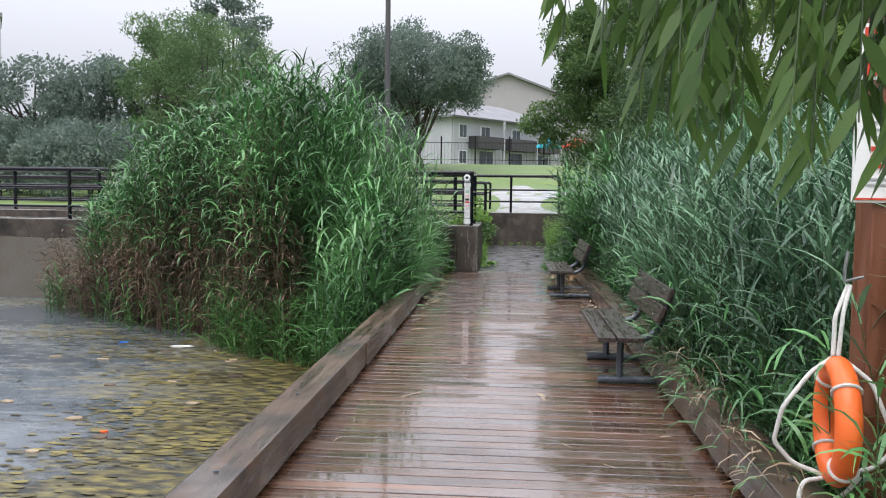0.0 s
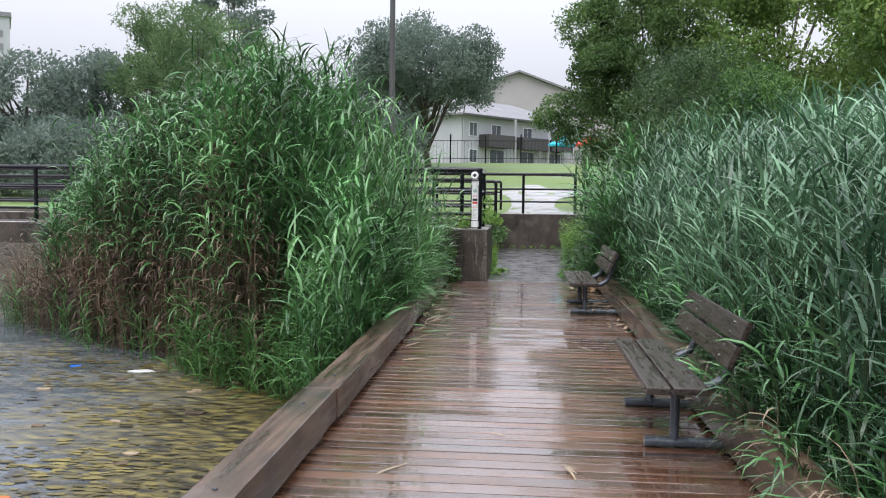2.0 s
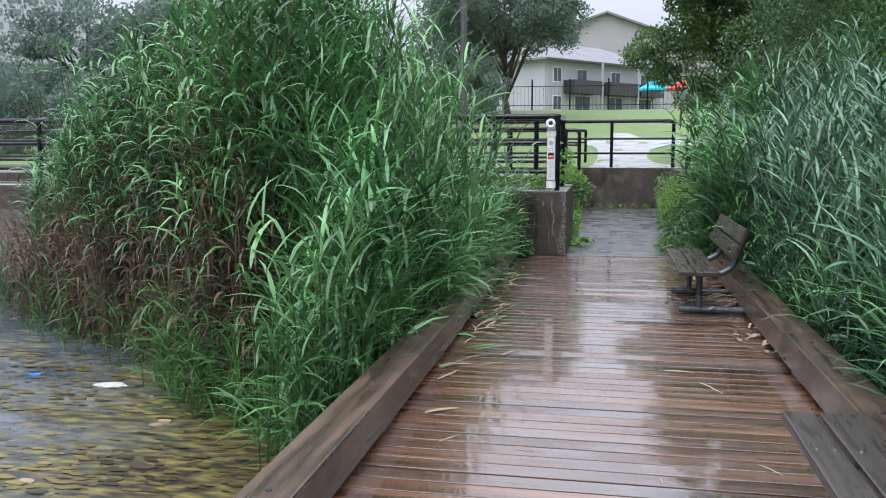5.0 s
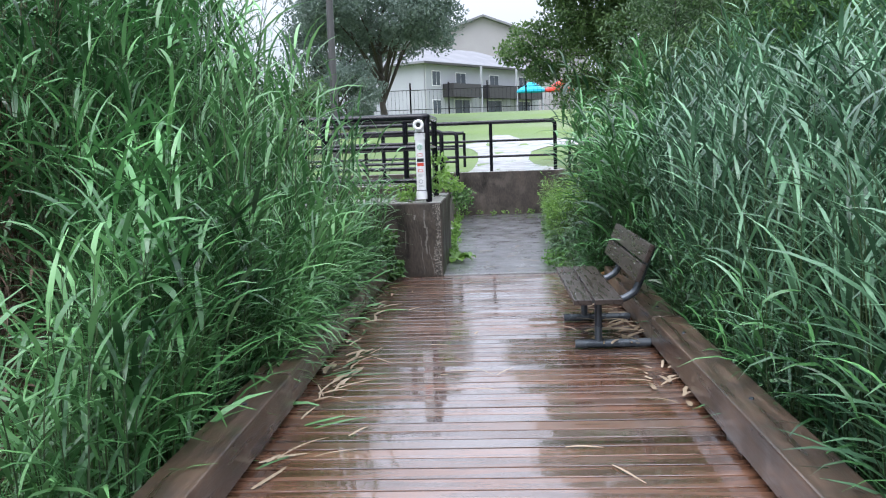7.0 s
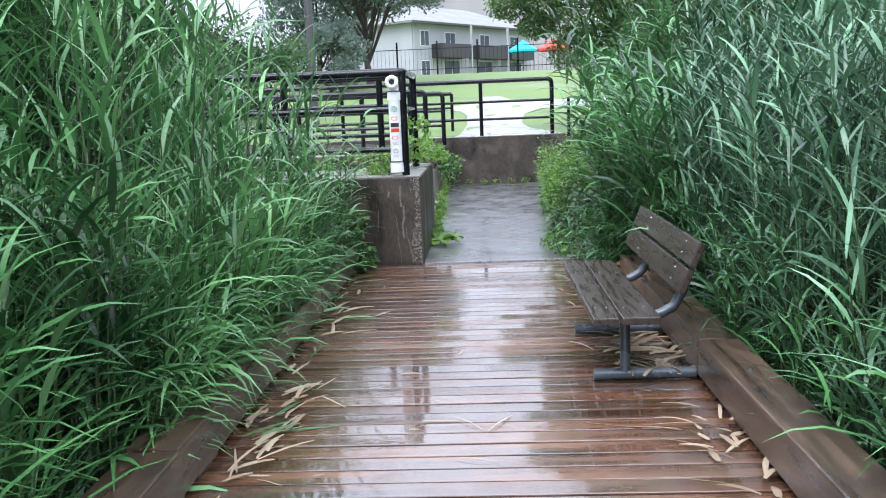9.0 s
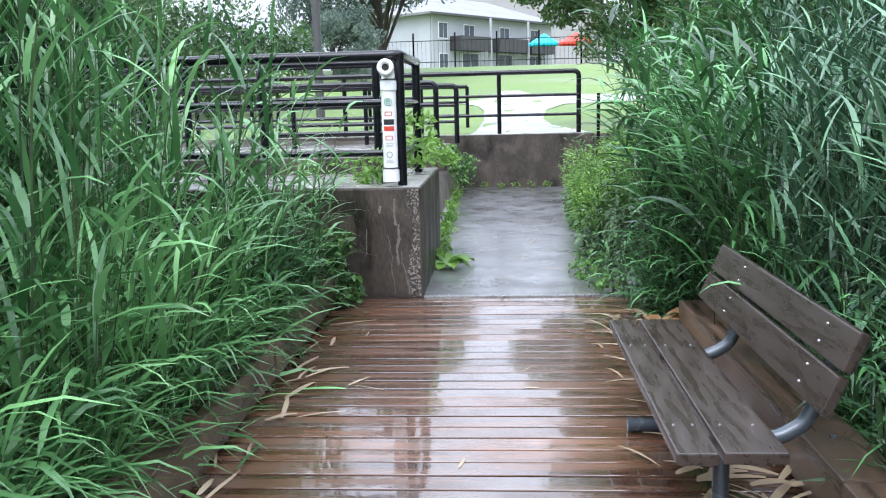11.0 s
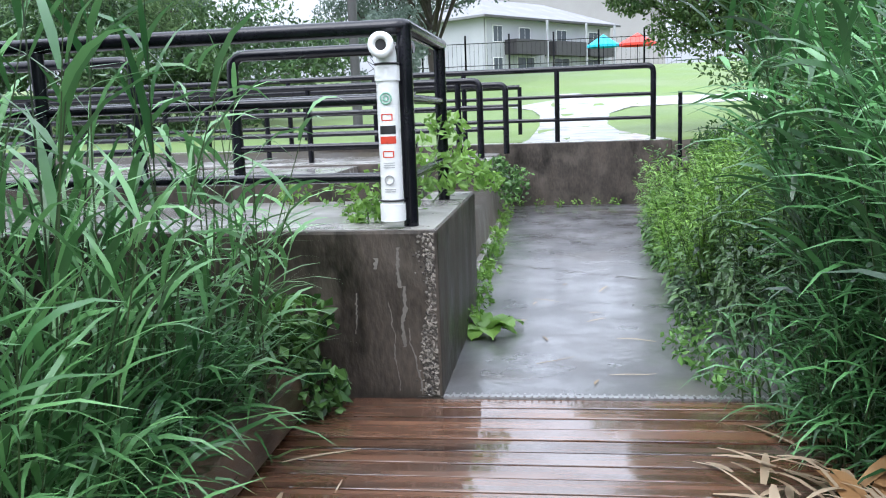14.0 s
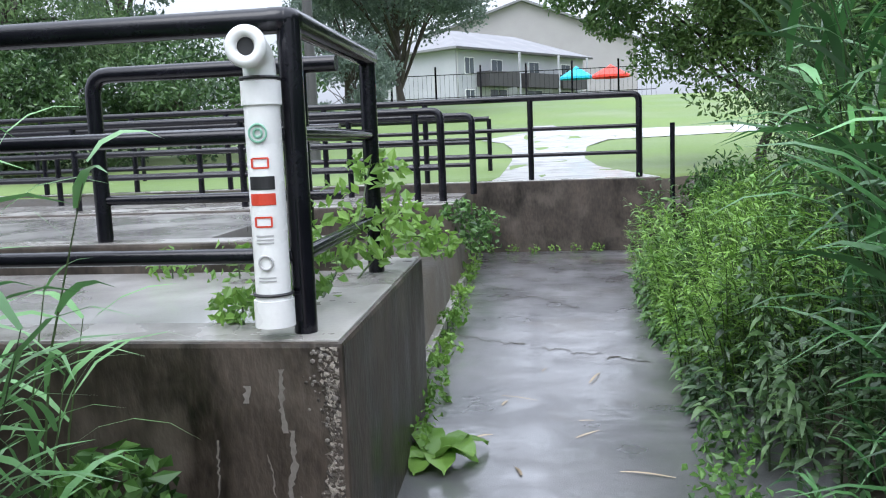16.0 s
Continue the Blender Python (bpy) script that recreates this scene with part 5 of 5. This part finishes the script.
# ---- willow over the start of the boardwalk ----
def hanging_willow():
    r = np.random.default_rng(9)
    t = thing("willow_tree", None, "weeping willow with drooping twigs over the boardwalk", "tree")
    bm = bmesh.new()
    tube(bm, [(4.6, -0.6, -0.4), (4.5, -0.5, 1.2), (4.2, -0.2, 2.6), (3.4, 0.4, 3.9)], [0.34, 0.27, 0.22, 0.15], 12)
    tube(bm, [(3.4, 0.4, 3.9), (2.0, 1.1, 4.0), (0.8, 1.6, 3.4), (0.0, 1.9, 3.0)], [0.15, 0.08, 0.04, 0.012], 8)
    tube(bm, [(3.4, 0.4, 3.9), (2.2, 1.5, 3.7), (1.2, 1.8, 3.2), (0.5, 1.7, 2.9)], [0.12, 0.06, 0.03, 0.01], 8)
    tube(bm, [(3.9, 0.0, 3.2), (4.8, 0.6, 5.0), (5.2, 0.9, 6.2)], [0.15, 0.09, 0.03], 8)
    part("trunk", bm, M_BARK, t, smooth=True)
    tw = bmesh.new()
    P, A = [], []
    for k in range(84):
        x = r.uniform(0.08, 0.95)
        y = r.uniform(1.38, 1.85)
        tip = np.interp(x * 1.6 / y, [0.08, 0.3, 0.55, 0.95], [1.97, 1.80, 1.68, 1.66]) + abs(r.normal(0, 0.16))
        top_z = 3.0 + r.uniform(-0.1, 0.4)
        sx = x + r.uniform(0.0, 0.35)
        line = [Vector((sx, y + 0.05, top_z)), Vector((x * 0.6 + sx * 0.4, y, (top_z + tip) / 2)), Vector((x, y - 0.03, tip))]
        tube(tw, line, [0.004, 0.003, 0.0015], 5)
        m = int((top_z - tip) / 0.035)
        for j in range(m):
            u = j / m
            q = line[0].lerp(line[1], u * 2) if u < 0.5 else line[1].lerp(line[2], u * 2 - 1)
            P.append(q); A.append(r.uniform(0, 6.28))
    part("twigs", tw, M_STEM, t)
    V, F = [], []
    for q, a in zip(P, A):
        ln, w = r.uniform(0.07, 0.12), r.uniform(0.014, 0.024)
        d = Vector((math.cos(a) * 0.55, math.sin(a) * 0.55, -0.85)).normalized()
        s = d.cross(Vector((math.cos(a + 1.3), math.sin(a + 1.3), 0.2))).normalized()
        b = len(V)
        for u, ww in ((0, 0.15), (0.3, 1), (0.65, 0.8), (1, 0.05)):
            c = q + d * ln * u + Vector((0, 0, -0.02 * u * u))
            V += [c - s * w * ww / 2, c + s * w * ww / 2]
        F += [(b + 2 * j, b + 2 * j + 1, b + 2 * j + 3, b + 2 * j + 2) for j in range(3)]
    bulk("leaves", V, F, M_TWIG, t)
    c = np.array([4.6, 0.8, 6.0]) + r.normal(size=(24, 3)) * np.array([1.3, 1.3, 1.0])
    V, F = leaf_cloud(c, np.full(24, 0.8), 7000, 0.12, r, 1.0, 0.22)
    bulk("crown", V, F, M_SOFTLEAF, t)


hanging_willow()

# ---- bits on the water and beside the path ----
def flake(x, y, r, mat, name, label, seed, cat="litter"):
    rr = random.Random(seed)
    bm = bmesh.new()
    ring = [bm.verts.new((x + r * rr.uniform(0.6, 1.2) * math.cos(a), y + 0.6 * r * rr.uniform(0.6, 1.2) * math.sin(a), -0.742 + rr.uniform(0, 0.012))) for a in np.linspace(0, 2 * math.pi, 9, endpoint=False)]
    f = bm.faces.new(ring)
    ex = bmesh.ops.extrude_face_region(bm, geom=[f])
    for v in ex["geom"]:
        if isinstance(v, bmesh.types.BMVert):
            v.co.z -= 0.02
    tagged(part(name, bm, mat), label, cat)


flake(-5.9, 12.6, 0.09, plain("blue_plastic", (0.03, 0.16, 0.6), 0.3), "bottle_cap", "blue plastic scrap floating at the reeds", 1)
flake(-4.9, 12.4, 0.16, M_ROPE, "paper_scrap", "pale scrap floating in the weed", 2)
flake(-3.9, 7.9, 0.05, M_ORANGE, "orange_leaf", "orange leaf floating on the pond", 3, "leaf")
flake(-3.4, 8.8, 0.07, M_DEAD, "brown_leaf", "brown leaf floating on the pond", 4, "leaf")
for k in range(26):
    flake(rng.uniform(-7, -2.0), rng.uniform(6.5, 12.2), rng.uniform(0.03, 0.12), M_STRAW if k % 3 else M_DEAD, "reed_scrap", "pale reed scrap floating in the weed", 20 + k, "plant scrap")
def weed_mats():
    """Thin ragged rafts of pond weed, thickest beside the kerb and along the reeds."""
    r = np.random.default_rng(31)
    V, F = [], []
    mat = foliage("pond_weed", (0.024, 0.019, 0.008), (0.225, 0.185, 0.050), 0.5, 0.05)
    hubs = [(r.uniform(-7.5, -1.7), r.uniform(5.5, 13.5)) for _ in range(170)]
    hubs = [(x, y) for x, y in hubs if y < left_edge(x) + 0.2 and (x > -4.3 + 0.5 * r.normal() or y > left_edge(x) - 1.8)]
    for hx, hy in hubs:
        for _ in range(int(r.integers(12, 34))):
            x, y = hx + r.normal() * 0.42, hy + r.normal() * 0.24
            if x > -1.56:
                continue
            rad, n, b = r.uniform(0.010, 0.058), 7, len(V)
            z = -0.748 + r.uniform(0.0, 0.007)
            for k in range(n):
                a = 2 * math.pi * k / n
                q = rad * r.uniform(0.45, 1.25)
                V.append((x + 1.7 * q * math.cos(a), y + 0.7 * q * math.sin(a), z + r.uniform(0, 0.004)))
            F.append(tuple(range(b, b + n)))
    ob = bpy.data.meshes.new("weed_mats")
    ob.from_pydata(V, [], F)
    ob.materials.append(mat)
    tagged(new("weed_mats", ob), "yellow-brown rafts of floating pond weed", "pond weed", kind="stuff")


weed_mats()
post = thing("marker_post", None, "thin dark metal post beside the path", "post")
part("shaft", tube(bmesh.new(), [(1.8, 25.2, 0.0), (1.8, 25.2, 1.75)], 0.03, 8), M_RAIL, post)
def rock(x, y, z, s, seed):
    bm = bmesh.new()
    bmesh.ops.create_icosphere(bm, subdivisions=2, radius=s)
    rr = random.Random(seed)
    o = Vector((rr.uniform(0, 9), rr.uniform(0, 9), 0))
    for v in bm.verts:
        v.co *= 1 + 0.35 * noise.noise(v.co * 2.2 / s * 0.5 + o)
        v.co.z *= 0.7
    bmesh.ops.translate(bm, verts=bm.verts, vec=(x, y, z))
    tagged(part("rock", bm, M_CONC), "dark wet rock beside the far wall", "rock", "rocks at the wall")
for k, (x, y, s) in enumerate(((2.15, 26.4, 0.28), (2.5, 26.7, 0.35), (2.3, 25.9, 0.22), (2.85, 26.3, 0.3), (2.0, 26.8, 0.22))):
    rock(x, y, ground_height(x, y) + 0.35 * (k < 3) + s * 0.2, s, k)


def aggregate_material():
    """Pitted concrete with pale and dark stones."""
    m = surface("exposed_aggregate", (0.012, 0.010, 0.008), (0.085, 0.070, 0.055), (0.5, 0.8), 14, 90, 1.0, dist=0.012)
    n, l = m.node_tree.nodes, m.node_tree.links
    p = n["Principled BSDF"]
    under = p.inputs["Base Color"].links[0].from_socket
    tc = n.new("ShaderNodeTexCoord")
    vor = n.new("ShaderNodeTexVoronoi"); vor.inputs["Scale"].default_value = 75
    l.new(tc.outputs["Object"], vor.inputs["Vector"])
    pick = n.new("ShaderNodeSeparateColor"); l.new(vor.outputs["Color"], pick.inputs[0])
    pale = n.new("ShaderNodeMapRange"); pale.inputs[1].default_value, pale.inputs[2].default_value = 0.66, 0.74
    l.new(pick.outputs[0], pale.inputs[0])
    mix = n.new("ShaderNodeMixRGB"); mix.inputs[2].default_value = (0.24, 0.215, 0.18, 1)
    l.new(pale.outputs[0], mix.inputs[0]); l.new(under, mix.inputs[1]); l.new(mix.outputs[0], p.inputs["Base Color"])
    return m


def chipped_corner():
    """Exposed aggregate along the worn arris of the end wall: a broken band and single stones."""
    t = thing("wall_chips", None, "exposed pale aggregate on the worn concrete corner", "concrete chips", kind="stuff")
    r = random.Random(4)
    m_agg = aggregate_material()
    band = bmesh.new()
    rows = []
    z = 0.005
    while z < 0.945:
        left = 0.075 + 0.028 * math.sin(7 * z) + r.uniform(-0.012, 0.012)
        row = []
        for k in range(9):
            x = -0.592 - left * k / 8
            depth = 0.0025 + (0.0 if k in (0, 8) else r.uniform(0.0, 0.006))
            row.append(band.verts.new((x, 17.5 - SHEAR * (x + 0.58) - depth, z)))
        rows.append(row)
        z += 0.011
    for a, b in zip(rows, rows[1:]):
        for k in range(8):
            band.faces.new((a[k], a[k + 1], b[k + 1], b[k]))
    part("worn_band", band, m_agg, t)
    for mat, n, seed in ((M_LIME, 200, 1), (M_CONC, 200, 2)):
        r = random.Random(seed)
        bm = bmesh.new()
        for k in range(n):
            z = r.uniform(0.0, 0.93)
            x = -0.605 - abs(r.gauss(0, 0.035)) * (0.8 + 0.5 * math.sin(9 * z))
            s = r.uniform(0.003, 0.008)
            bmesh.ops.create_icosphere(bm, subdivisions=1, radius=s, matrix=Matrix.Translation((x, 17.496 - SHEAR * (x + 0.58), z)) @ Matrix.Diagonal((r.uniform(0.8, 1.6), 0.5, r.uniform(0.7, 1.5), 1)))
        part("aggregate", bm, mat, t)


chipped_corner()

pts = scatter(rng, 110, (1.0, 1.8), (16.3, 17.5), lambda x, y: x > 1.35 - 0.28 * (y - 16.3), lambda x, y: -0.1)
reeds("grass_tufts", pts, rng.uniform(0.3, 0.9, len(pts)), rng, M_REED, M_STEM, 9, (-0.5, -0.3), 0.9, (0.22, 0.45), (0.012, 0.026), 0.2, 2.2, "green grass overgrowing the end of the boardwalk")


def path_cracks():
    r = random.Random(12)
    t = thing("path_cracks", None, "dark cracks across the wet asphalt path", "cracks", kind="stuff")
    bm = bmesh.new()
    for x0, y0, x1, y1 in ((-0.6, 24.3, 0.5, 22.7), (-0.5, 23.0, 0.1, 23.4), (0.1, 21.2, 0.9, 20.7), (-0.55, 21.6, 0.0, 21.3)):
        last = None
        for k in range(25):
            u = k / 24
            x, y = x0 + (x1 - x0) * u + r.gauss(0, 0.02), y0 + (y1 - y0) * u + r.gauss(0, 0.05)
            w = r.uniform(0.004, 0.016)
            pair = (bm.verts.new((x, y - w, 0.004)), bm.verts.new((x, y + w, 0.004)))
            if last:
                bm.faces.new((last[0], pair[0], pair[1], last[1]))
            last = pair
    part("crack", bm, M_MUD, t)


path_cracks()


# ---- planks of the deck ----
def build_planks():
    rnd = random.Random(2)
    meshes = []
    for k in range(4):
        bm = boxed(-1.49, 1.575, -0.0665, 0.0665, -0.04, 0.0, 0.005)
        me = bpy.data.meshes.new("plank")
        bm.to_mesh(me); bm.free()
        me.materials.append(M_PLANK)
        meshes.append(me)
    y, k = DECK_END - 0.09, 0
    while y > -4:
        o = new("plank", meshes[k % 4])
        o.parent = deck
        o.location = (rnd.uniform(-0.01, 0.01), y, rnd.uniform(-0.0025, 0.0015))
        o.rotation_euler = (rnd.uniform(-0.016, 0.016), rnd.uniform(-0.0007, 0.0007), rnd.uniform(-0.0008, 0.0008))
        y -= 0.1455
        k += 1


build_planks()
